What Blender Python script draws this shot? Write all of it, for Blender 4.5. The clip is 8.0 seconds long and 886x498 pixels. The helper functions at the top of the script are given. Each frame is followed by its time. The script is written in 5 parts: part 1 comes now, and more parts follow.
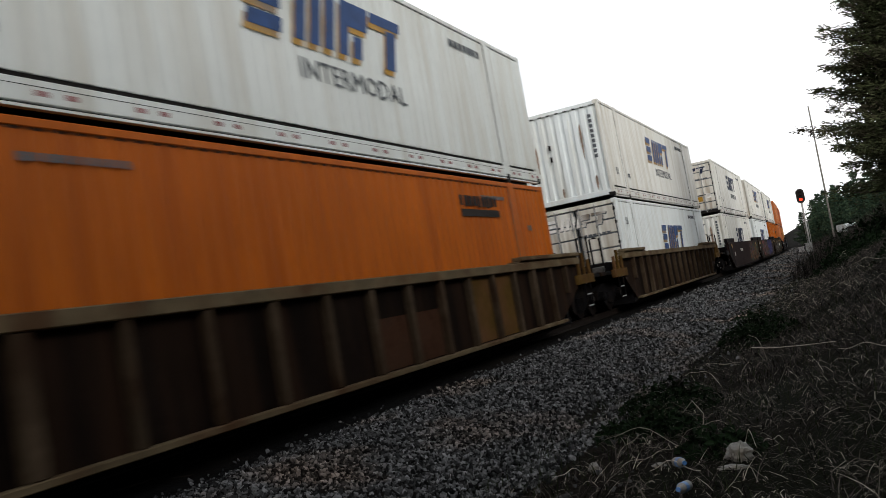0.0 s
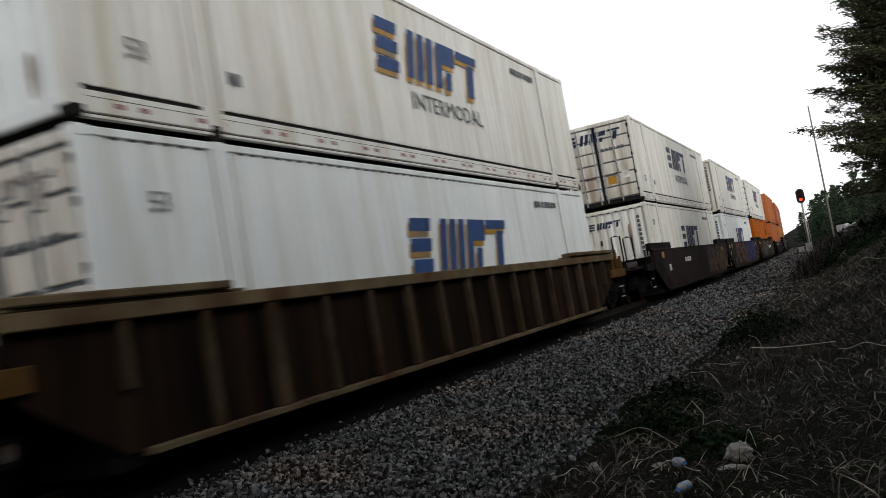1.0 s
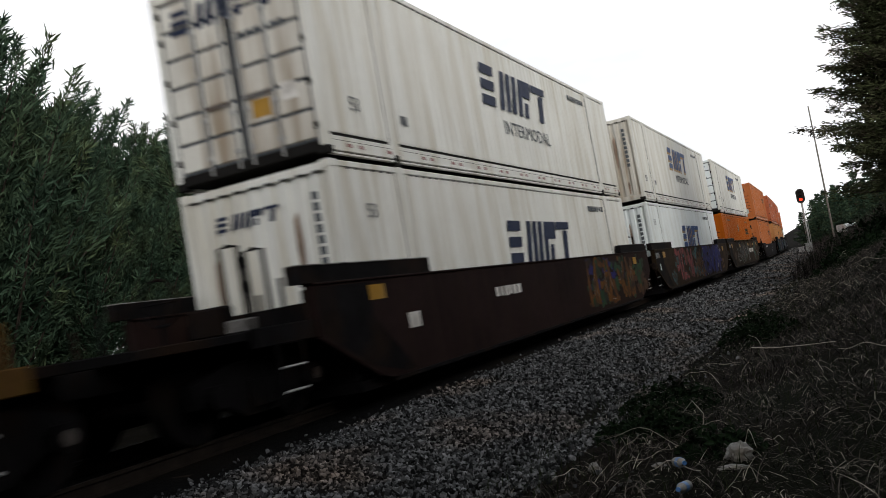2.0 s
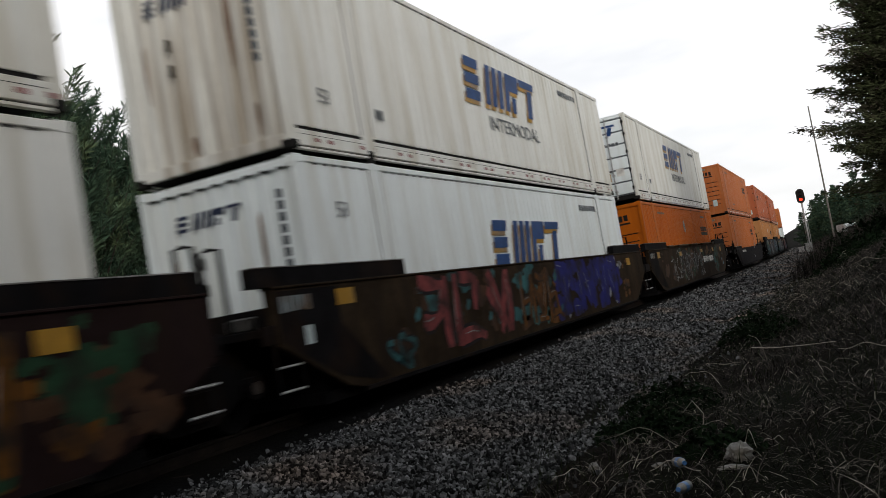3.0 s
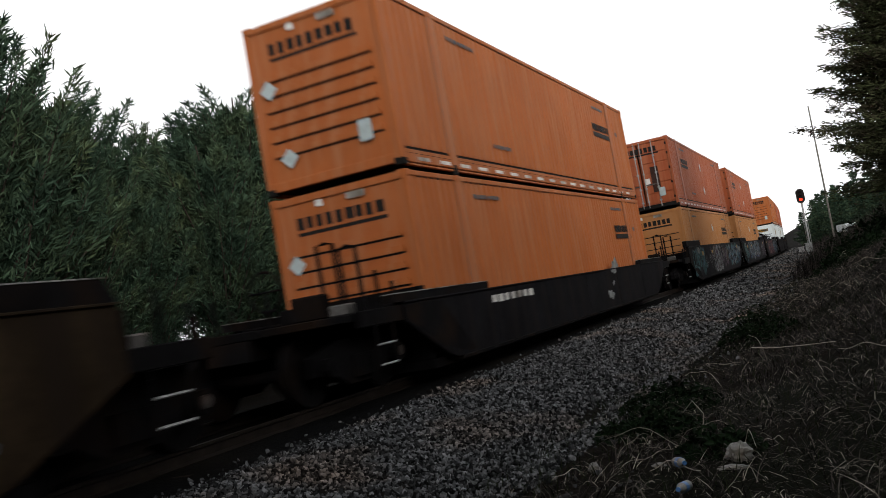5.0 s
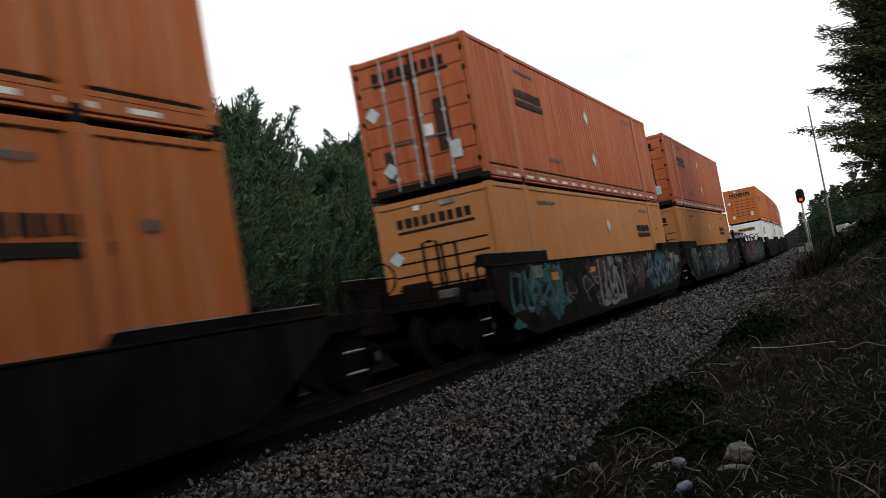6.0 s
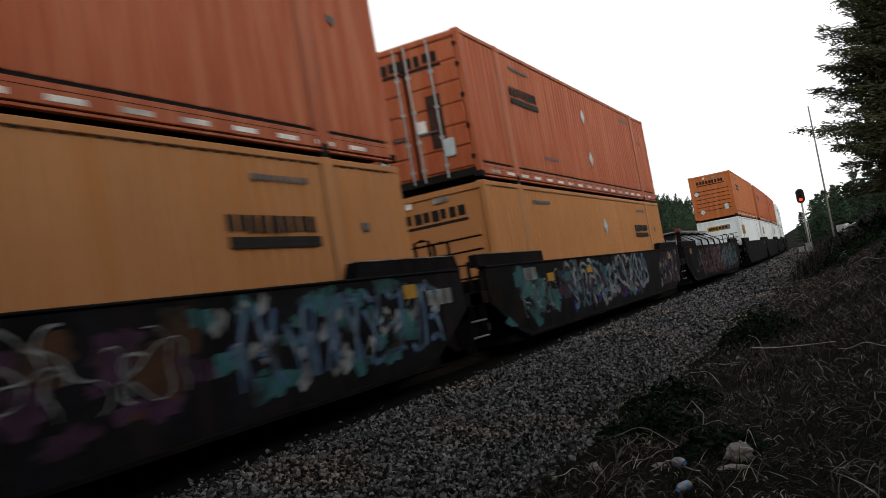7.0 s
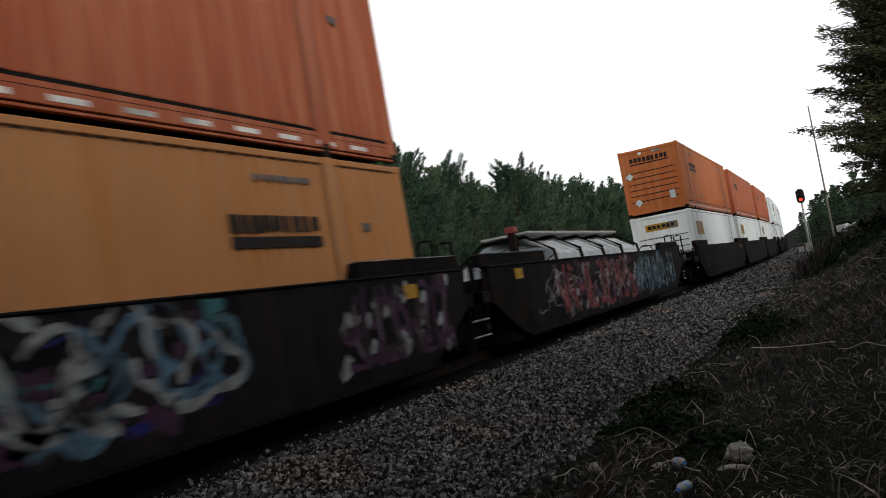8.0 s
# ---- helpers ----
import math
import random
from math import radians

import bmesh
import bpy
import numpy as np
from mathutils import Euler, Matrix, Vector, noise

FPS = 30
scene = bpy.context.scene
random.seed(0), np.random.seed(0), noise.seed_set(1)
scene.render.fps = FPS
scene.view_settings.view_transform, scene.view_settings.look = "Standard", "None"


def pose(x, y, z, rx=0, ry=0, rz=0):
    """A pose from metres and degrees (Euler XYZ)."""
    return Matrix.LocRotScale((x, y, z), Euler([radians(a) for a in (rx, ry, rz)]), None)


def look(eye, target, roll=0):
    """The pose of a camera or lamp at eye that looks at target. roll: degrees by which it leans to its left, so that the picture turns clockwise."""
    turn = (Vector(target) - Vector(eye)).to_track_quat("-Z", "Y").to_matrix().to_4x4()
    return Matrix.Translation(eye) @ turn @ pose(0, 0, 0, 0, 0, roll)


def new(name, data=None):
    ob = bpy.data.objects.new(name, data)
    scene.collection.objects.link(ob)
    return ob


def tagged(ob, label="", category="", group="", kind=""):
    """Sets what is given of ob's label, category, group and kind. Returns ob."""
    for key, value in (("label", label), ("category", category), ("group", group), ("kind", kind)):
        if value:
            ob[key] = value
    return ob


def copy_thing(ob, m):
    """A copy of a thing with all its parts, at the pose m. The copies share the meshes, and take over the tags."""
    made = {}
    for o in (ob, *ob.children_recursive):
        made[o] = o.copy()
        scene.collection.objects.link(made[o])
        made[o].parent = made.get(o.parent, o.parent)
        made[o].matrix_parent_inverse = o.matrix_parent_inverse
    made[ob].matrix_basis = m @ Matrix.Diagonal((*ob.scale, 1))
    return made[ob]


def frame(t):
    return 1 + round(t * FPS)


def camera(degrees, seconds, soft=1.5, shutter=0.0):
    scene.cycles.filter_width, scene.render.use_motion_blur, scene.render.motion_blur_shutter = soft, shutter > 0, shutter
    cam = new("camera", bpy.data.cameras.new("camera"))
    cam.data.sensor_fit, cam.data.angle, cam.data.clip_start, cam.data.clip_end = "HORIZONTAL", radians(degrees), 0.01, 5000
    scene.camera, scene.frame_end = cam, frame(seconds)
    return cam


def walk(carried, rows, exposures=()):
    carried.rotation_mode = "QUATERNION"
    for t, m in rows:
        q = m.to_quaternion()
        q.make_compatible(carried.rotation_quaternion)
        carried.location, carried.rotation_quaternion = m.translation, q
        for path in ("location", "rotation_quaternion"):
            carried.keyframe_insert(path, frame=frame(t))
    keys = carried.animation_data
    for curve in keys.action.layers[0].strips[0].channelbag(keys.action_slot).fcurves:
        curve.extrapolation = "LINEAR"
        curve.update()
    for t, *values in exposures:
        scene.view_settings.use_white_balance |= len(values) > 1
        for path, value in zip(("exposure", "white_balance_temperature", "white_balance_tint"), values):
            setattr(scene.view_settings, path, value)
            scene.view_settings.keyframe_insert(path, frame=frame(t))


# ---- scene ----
# ---- the camera stands still beside the line ----
EYE = Vector((7.283, 0.0, 1.022))
YAW, PITCH = radians(24.905), radians(3.466)
AHEAD = Vector((-math.sin(YAW) * math.cos(PITCH), math.cos(YAW) * math.cos(PITCH), math.sin(PITCH)))
cam = camera(53.84, 8.0, soft=0.85, shutter=0.24)
STAND = look(EYE, EYE + AHEAD * 10, -10.03)
walk(cam, [(0.0, STAND), (8.0, STAND)], [(0.0, 0.05), (0.5, 0.0), (1.0, -0.05), (1.5, -0.1), (3.0, -0.2), (3.5, -0.27), (4.0, -0.27), (4.5, 0.0), (6.0, -0.15), (6.5, -0.08), (7.0, -0.1), (7.5, -0.08), (8.0, -0.05)])

# ---- evening sky under thin cloud, low soft sun behind the camera ----
SUN_UP, SUN_TURN = radians(18), radians(128)
world = bpy.data.worlds.new("sky")
scene.world = world
world.use_nodes = True
wt = world.node_tree
wt.nodes.clear()
w_out = wt.nodes.new("ShaderNodeOutputWorld")
w_bg = wt.nodes.new("ShaderNodeBackground")
w_sky = wt.nodes.new("ShaderNodeTexSky")
w_sky.sky_type = "NISHITA"
w_sky.sun_disc = False
w_sky.sun_elevation, w_sky.sun_rotation = SUN_UP, SUN_TURN
w_sky.air_density, w_sky.dust_density = 1.0, 2.0
w_co = wt.nodes.new("ShaderNodeTexCoord")
w_map = wt.nodes.new("ShaderNodeMapping")
w_map.inputs["Scale"].default_value = (1.6, 1.6, 7.0)
w_map.inputs["Location"].default_value = (0.4, 0.0, 0.9)
w_noise = wt.nodes.new("ShaderNodeTexNoise")
w_noise.inputs["Scale"].default_value = 1.7
w_noise.inputs["Detail"].default_value = 5
w_ramp = wt.nodes.new("ShaderNodeValToRGB")
w_ramp.color_ramp.elements[0].position, w_ramp.color_ramp.elements[0].color = 0.34, (0.80, 0.80, 0.80, 1)
w_ramp.color_ramp.elements[1].position, w_ramp.color_ramp.elements[1].color = 0.48, (1, 1, 1, 1)
w_dim = wt.nodes.new("ShaderNodeMixRGB")
w_dim.blend_type = "MULTIPLY"
w_dim.inputs["Fac"].default_value = 1.0
w_mix = wt.nodes.new("ShaderNodeMixRGB")
w_mix.inputs["Color2"].default_value = (12.8, 12.8, 13.0, 1)
wt.links.new(w_co.outputs["Generated"], w_map.inputs["Vector"])
wt.links.new(w_map.outputs["Vector"], w_noise.inputs["Vector"])
wt.links.new(w_noise.outputs["Fac"], w_ramp.inputs["Fac"])
wt.links.new(w_ramp.outputs["Color"], w_mix.inputs["Fac"])
wt.links.new(w_sky.outputs["Color"], w_mix.inputs["Color1"])
wt.links.new(w_mix.outputs["Color"], w_dim.inputs["Color1"])
wt.links.new(w_dim.outputs["Color"], w_bg.inputs["Color"])
w_bg.inputs["Strength"].default_value = 0.1
# cloud cover thickens and darkens towards the zenith
w_sep = wt.nodes.new("ShaderNodeSeparateXYZ")
w_high = wt.nodes.new("ShaderNodeValToRGB")
w_high.color_ramp.elements[0].position, w_high.color_ramp.elements[0].color = 0.38, (1, 1, 1, 1)
w_high.color_ramp.elements[1].position, w_high.color_ramp.elements[1].color = 0.95, (0.22, 0.23, 0.25, 1)
wt.links.new(w_co.outputs["Generated"], w_sep.inputs["Vector"])
wt.links.new(w_sep.outputs["Z"], w_high.inputs["Fac"])
wt.links.new(w_high.outputs["Color"], w_dim.inputs["Color2"])
wt.links.new(w_bg.outputs["Background"], w_out.inputs["Surface"])

sun = new("sun", bpy.data.lights.new("sun", "SUN"))
sun.data.energy, sun.data.angle, sun.data.color = 2.3, radians(30), (1.0, 0.97, 0.92)
SUN_DIR = Vector((math.sin(SUN_TURN) * math.cos(SUN_UP), math.cos(SUN_TURN) * math.cos(SUN_UP), math.sin(SUN_UP)))
sun.matrix_world = look(SUN_DIR * 100, (0, 0, 0))


# ---- materials ----
def mat(name, base, rough=0.7, metal=0.0, vary=0.25, scale=6.0, dirt=None, dirt_amount=0.0, streak=(1.0, 1.0, 1.0),
        dirt_scale=1.2, bump=0.0, bump_scale=40.0, per_object=0.0, per_island=0.0, soft_dirt=0.12, gloss=0.3, sparse=1.0):
    """Paint, stone or plant: a base colour that varies at two scales, dirt in patches or streaks, and fine relief."""
    m = bpy.data.materials.new(name)
    m.use_nodes = True
    t = m.node_tree
    b = t.nodes["Principled BSDF"]
    b.inputs["Roughness"].default_value, b.inputs["Metallic"].default_value = rough, metal
    b.inputs["Specular IOR Level"].default_value = gloss
    co = t.nodes.new("ShaderNodeTexCoord")

    def grain(s, detail, shape=(1, 1, 1)):
        mp = t.nodes.new("ShaderNodeMapping")
        mp.inputs["Scale"].default_value = shape
        n = t.nodes.new("ShaderNodeTexNoise")
        n.inputs["Scale"].default_value, n.inputs["Detail"].default_value = s, detail
        t.links.new(co.outputs["Object"], mp.inputs["Vector"])
        t.links.new(mp.outputs["Vector"], n.inputs["Vector"])
        return n.outputs["Fac"]

    def mixed(kind, fac, a, c):
        x = t.nodes.new("ShaderNodeMixRGB")
        x.blend_type = kind
        for sock, val in (("Fac", fac), ("Color1", a), ("Color2", c)):
            if hasattr(val, "is_output"):
                t.links.new(val, x.inputs[sock])
            else:
                x.inputs[sock].default_value = val
        return x.outputs["Color"]

    def ramp(fac, lo, hi, c0=(0, 0, 0, 1), c1=(1, 1, 1, 1)):
        r = t.nodes.new("ShaderNodeValToRGB")
        e = r.color_ramp.elements
        e[0].position, e[1].position, e[0].color, e[1].color = lo, hi, c0, c1
        t.links.new(fac, r.inputs["Fac"])
        return r.outputs["Color"]

    lo, hi = 1 - vary, 1 + vary
    col = mixed("MULTIPLY", 1.0, (*base, 1), ramp(grain(scale, 6), 0.3, 0.7, (lo, lo, lo, 1), (hi, hi, hi, 1)))
    fine = 1 - vary * 0.5
    col = mixed("MULTIPLY", 1.0, col, ramp(grain(scale * 9, 3), 0.35, 0.6, (fine, fine, fine, 1), (1, 1, 1, 1)))
    if dirt:
        edge = 0.72 - 0.36 * dirt_amount
        col = mixed("MIX", ramp(grain(dirt_scale, 8, streak), edge - soft_dirt, edge + soft_dirt), col, (*dirt, 1))
    if per_object or per_island:
        node = t.nodes.new("ShaderNodeObjectInfo" if per_object else "ShaderNodeNewGeometry")
        rnd = node.outputs["Random" if per_object else "Random Per Island"]
        p = per_object or per_island
        spread = t.nodes.new("ShaderNodeMath")
        spread.operation = "POWER"
        t.links.new(rnd, spread.inputs[0])
        spread.inputs[1].default_value = sparse
        top = 1 + p * (2 * sparse - 1)
        col = mixed("MULTIPLY", 1.0, col, ramp(spread.outputs[0], 0, 1, (1 - p, 1 - p, 1 - p, 1), (top, top, top, 1)))
    t.links.new(col, b.inputs["Base Color"])
    if bump:
        bp = t.nodes.new("ShaderNodeBump")
        bp.inputs["Strength"].default_value, bp.inputs["Distance"].default_value = bump, 0.02
        t.links.new(grain(bump_scale, 5), bp.inputs["Height"])
        t.links.new(bp.outputs["Normal"], b.inputs["Normal"])
    return m


def glow(name, colour, strength):
    m = bpy.data.materials.new(name)
    m.use_nodes = True
    b = m.node_tree.nodes["Principled BSDF"]
    b.inputs["Base Color"].default_value = (*colour, 1)
    b.inputs["Emission Color"].default_value = (*colour, 1)
    b.inputs["Emission Strength"].default_value = strength
    return m


STREAK = (2.2, 2.2, 0.16)
RUST, GRIME = (0.11, 0.05, 0.025), (0.16, 0.13, 0.10)
M_WHITE_COOL = mat("white_paint_cool", (0.72, 0.765, 0.765), 0.45, 0, 0.05, 0.6, (0.58, 0.59, 0.55), 0.35, STREAK, 1.6, 0.05, 6)
M_WHITE_WARM = mat("white_paint_warm", (0.70, 0.70, 0.66), 0.5, 0, 0.06, 0.6, (0.53, 0.50, 0.42), 0.42, STREAK, 1.6, 0.05, 6)
M_WHITE_GREY = mat("white_paint_grey", (0.63, 0.665, 0.645), 0.5, 0, 0.06, 0.6, (0.52, 0.52, 0.47), 0.45, STREAK, 1.6, 0.05, 6)
M_WHITE_DIRTY = mat("white_paint_dirty", (0.66, 0.645, 0.59), 0.55, 0, 0.08, 0.8, (0.31, 0.25, 0.18), 0.45, STREAK, 1.5, 0.08, 8)
M_ORANGE = mat("orange_paint", (0.41, 0.098, 0.004), 0.5, 0, 0.1, 0.7, (0.31, 0.070, 0.004), 0.5, STREAK, 1.7, 0.05, 6, gloss=0.12)
M_ORANGE_RED = mat("orange_paint_reddened", (0.34, 0.082, 0.031), 0.5, 0, 0.1, 0.7, (0.42, 0.14, 0.065), 0.42, STREAK, 2.2, 0.05, 6, gloss=0.14)
M_ORANGE_TAN = mat("orange_paint_bleached", (0.42, 0.19, 0.072), 0.55, 0, 0.08, 0.7, (0.40, 0.165, 0.05), 0.45, STREAK, 1.7, 0.05, 6, gloss=0.14)
M_ORANGE_SALMON = mat("orange_paint_chalky", (0.40, 0.115, 0.030), 0.55, 0, 0.1, 0.7, (0.42, 0.16, 0.07), 0.35, STREAK, 2.2, 0.05, 6, gloss=0.14)
# black steel parts, and shade painted into rail grooves and teeth
M_RAIL_DARK = mat("black_steel_and_gap_shade", (0.018, 0.017, 0.016), 0.7, 0.2, 0.2, 3, gloss=0.02)
M_BLUE = mat("faded_blue_paint", (0.024, 0.062, 0.175), 0.5, 0, 0.2, 5, gloss=0.1)
M_NAVY = mat("navy_paint", (0.022, 0.03, 0.06), 0.5, 0, 0.2, 5, gloss=0.08)
M_YELLOW = mat("yellow_paint", (0.36, 0.19, 0.012), 0.5, 0, 0.2, 5, GRIME, 0.3)
M_GREY_INK = mat("grey_ink", (0.10, 0.11, 0.12), 0.6, 0, 0.2, 5, gloss=0.08)
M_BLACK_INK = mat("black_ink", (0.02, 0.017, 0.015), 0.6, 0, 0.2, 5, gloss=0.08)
M_WHITE_INK = mat("white_reflector", (0.72, 0.70, 0.66), 0.4, 0, 0.15, 8, GRIME, 0.3)
M_RED_INK = mat("red_reflector", (0.20, 0.03, 0.03), 0.4, 0, 0.2, 8)
M_PLACARD = mat("pale_placard", (0.45, 0.52, 0.52), 0.5, 0, 0.15, 8)
M_PLACARD_GREY = mat("weathered_placard", (0.20, 0.25, 0.27), 0.5, 0, 0.25, 8, (0.10, 0.06, 0.03), 0.4, (1, 1, 1), 3.0)
M_STEEL = mat("worn_steel", (0.1200, 0.1140, 0.1080), 0.45, 0.7, 0.3, 8, RUST, 0.4)
# mottled pale tone: sky light on upper edges, put into colour
M_EDGE_HIGHLIGHT = mat("painted_edge_highlight", (0.30, 0.29, 0.28), 0.6, 0.2, 0.5, 3, (0.05, 0.04, 0.03), 0.5, (1, 1, 1), 2.0)
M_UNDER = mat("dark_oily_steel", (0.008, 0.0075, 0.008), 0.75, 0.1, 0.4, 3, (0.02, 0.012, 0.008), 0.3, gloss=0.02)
# weathered brown, with the shade between ribs and chords put into it
M_WELL_BROWN = mat("shaded_brown_weathered_paint", (0.009, 0.006, 0.0045), 0.7, 0, 0.45, 1.2, (0.024, 0.013, 0.008), 0.5, STREAK, 1.5, 0.15, 20, gloss=0.02)
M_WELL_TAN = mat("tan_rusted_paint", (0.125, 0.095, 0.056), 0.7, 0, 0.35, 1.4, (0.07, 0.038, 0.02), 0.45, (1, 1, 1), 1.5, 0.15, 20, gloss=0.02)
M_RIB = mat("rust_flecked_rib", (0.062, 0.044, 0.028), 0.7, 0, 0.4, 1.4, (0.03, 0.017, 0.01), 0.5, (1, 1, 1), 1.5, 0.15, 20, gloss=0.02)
M_WELL_YELLOW = mat("ochre_paint", (0.080, 0.046, 0.012), 0.7, 0, 0.35, 1.4, (0.10, 0.05, 0.022), 0.5, (1, 1, 1), 1.5, 0.15, 20, gloss=0.02)
M_WELL_MAROON = mat("maroon_paint", (0.018, 0.0105, 0.0102), 0.6, 0, 0.35, 0.8, (0.02, 0.012, 0.01), 0.5, STREAK, 1.2, 0.1, 20, gloss=0.02)
M_WELL_OLIVE = mat("yellow_brown_paint", (0.032, 0.0215, 0.0125), 0.65, 0, 0.5, 1.6, (0.02, 0.014, 0.01), 0.5, STREAK, 1.2, 0.1, 20, gloss=0.02)
M_WELL_DARK = mat("dark_slate_paint", (0.0095, 0.0092, 0.0108), 0.6, 0, 0.45, 1.4, (0.017, 0.013, 0.012), 0.4, STREAK, 1.2, 0.1, 20, gloss=0.02)
SPRAY = {
    "pink": mat("pink_spray", (0.19, 0.047, 0.047), 0.6, 0, 0.3, 2.5, dirt=(0.018, 0.014, 0.012), dirt_amount=0.42, dirt_scale=2.6, gloss=0.06),
    "blue": mat("blue_spray", (0.018, 0.020, 0.125), 0.6, 0, 0.35, 2.0, dirt=(0.018, 0.014, 0.012), dirt_amount=0.42, dirt_scale=2.6, gloss=0.06),
    "teal": mat("teal_spray", (0.0351, 0.1112, 0.1170), 0.6, 0, 0.4, 2.0, dirt=(0.018, 0.014, 0.012), dirt_amount=0.42, dirt_scale=2.6, gloss=0.06),
    "sky": mat("light_blue_spray", (0.0819, 0.1512, 0.2079), 0.6, 0, 0.35, 2.5, dirt=(0.018, 0.014, 0.012), dirt_amount=0.42, dirt_scale=2.6, gloss=0.06),
    "white": mat("white_spray", (0.25, 0.26, 0.26), 0.6, 0, 0.4, 2.5, dirt=(0.018, 0.014, 0.012), dirt_amount=0.42, dirt_scale=2.6, gloss=0.06),
    "orange": mat("orange_spray", (0.1147, 0.0473, 0.0084), 0.6, 0, 0.4, 2.0, dirt=(0.018, 0.014, 0.012), dirt_amount=0.42, dirt_scale=2.6, gloss=0.06),
    "black": mat("black_spray", (0.011, 0.010, 0.012), 0.6, 0, 0.3, 3.0, dirt=(0.018, 0.014, 0.012), dirt_amount=0.42, dirt_scale=2.6, gloss=0.06),
    "purple": mat("purple_spray", (0.0540, 0.0248, 0.0495), 0.6, 0, 0.4, 2.0, dirt=(0.018, 0.014, 0.012), dirt_amount=0.42, dirt_scale=2.6, gloss=0.06),
    "green": mat("green_spray", (0.0180, 0.0495, 0.0248), 0.6, 0, 0.4, 2.0, dirt=(0.018, 0.014, 0.012), dirt_amount=0.42, dirt_scale=2.6, gloss=0.06),
    "brown": mat("brown_spray", (0.0585, 0.0292, 0.0158), 0.6, 0, 0.4, 2.0, dirt=(0.018, 0.014, 0.012), dirt_amount=0.42, dirt_scale=2.6, gloss=0.06),
}
M_TARP = mat("white_tarpaulin", (0.80, 0.83, 0.85), 0.4, 0, 0.15, 2.0, (0.30, 0.32, 0.34), 0.35, (1, 1, 1), 2.0, 0.3, 5)
M_STONE = mat("ballast_stone", (0.060, 0.061, 0.062), 0.85, 0, 0.3, 9, (0.12, 0.088, 0.066), 0.22, (1, 1, 1), 0.5, 0.3, 60, per_island=0.85, gloss=0.02, sparse=2.2)
# near-black: the shade in gaps between stones is put into this colour
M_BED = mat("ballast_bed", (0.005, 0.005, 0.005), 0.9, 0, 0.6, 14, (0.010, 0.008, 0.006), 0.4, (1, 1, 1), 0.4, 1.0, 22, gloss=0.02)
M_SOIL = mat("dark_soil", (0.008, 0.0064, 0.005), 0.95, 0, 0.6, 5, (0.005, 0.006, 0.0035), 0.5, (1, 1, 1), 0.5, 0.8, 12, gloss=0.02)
M_STRAW = mat("dry_straw", (0.20, 0.182, 0.150), 0.85, 0, 0.3, 3, sparse=2.0, per_island=0.8, gloss=0.02)
M_GRASS = mat("dull_grass", (0.018, 0.023, 0.011), 0.85, 0, 0.3, 2, per_island=0.5, gloss=0.02)
M_TWIG = mat("bare_twig", (0.034, 0.029, 0.026), 0.85, 0, 0.3, 3, sparse=2.2, per_island=0.88, gloss=0.02)
M_STALK = mat("dead_stalk", (0.045, 0.039, 0.034), 0.85, 0, 0.3, 3, sparse=2.2, per_island=0.88, gloss=0.02)
M_LEAF = mat("bramble_leaf", (0.0095, 0.018, 0.008), 0.7, 0, 0.3, 2, per_island=0.5, gloss=0.02)
M_NEEDLE = mat("conifer_needles", (0.050, 0.086, 0.056), 0.8, 0, 0.4, 0.7, (0.070, 0.092, 0.046), 0.4, (1, 1, 1), 0.7, per_island=0.45, gloss=0.02)
M_NEEDLE_DRY = mat("olive_needles", (0.0672, 0.0777, 0.0368), 0.8, 0, 0.35, 0.9, (0.055, 0.045, 0.032), 0.45, (1, 1, 1), 0.8, per_island=0.5, gloss=0.02)
M_BARK = mat("grey_brown_bark", (0.06, 0.048, 0.04), 0.9, 0, 0.4, 5, bump=0.5, gloss=0.02)
M_TIE = mat("old_timber", (0.022, 0.017, 0.014), 0.9, 0, 0.4, 4, bump=0.4, per_object=0.3, gloss=0.02)
M_POLE = mat("grey_pole_timber", (0.17, 0.155, 0.135), 0.85, 0, 0.3, 4, bump=0.3)
M_PLASTIC = mat("dirty_white_plastic", (0.2310, 0.2258, 0.2100), 0.45, 0, 0.25, 9, (0.2, 0.17, 0.13), 0.4, (1, 1, 1), 5.0, 0.4, 15)
M_BLUE_PLASTIC = mat("blue_plastic", (0.07, 0.19, 0.44), 0.35, 0, 0.2, 9)
M_CABINET = mat("galvanised_sheet", (0.36, 0.36, 0.35), 0.45, 0.3, 0.2, 5)
M_RAIL = mat("rusty_rail", (0.020, 0.015, 0.012), 0.6, 0.3, 0.3, 5, gloss=0.1)
M_RUST = mat("rust_stain", (0.27, 0.19, 0.14), 0.8, 0, 0.4, 3, (0.30, 0.24, 0.19), 0.4, STREAK, 2.0, gloss=0.05)
M_RUST_PLATE = mat("rust_brown_plate", (0.06, 0.028, 0.016), 0.8, 0, 0.4, 2.0, (0.03, 0.018, 0.012), 0.5, (1, 1, 1), 2.0, 0.2, 20, gloss=0.02)
M_SOOT = mat("soot_stain", (0.055, 0.03, 0.024), 0.8, 0, 0.4, 3, gloss=0.05)
# joint shadow beside the container posts, as a dark colour
M_SEAM_SHADOW = mat("painted_seam_shadow", (0.13, 0.12, 0.11), 0.8, 0, 0.3, 3, gloss=0.05)
M_RED_LAMP = glow("red_signal_lamp", (1.0, 0.035, 0.012), 2.5)


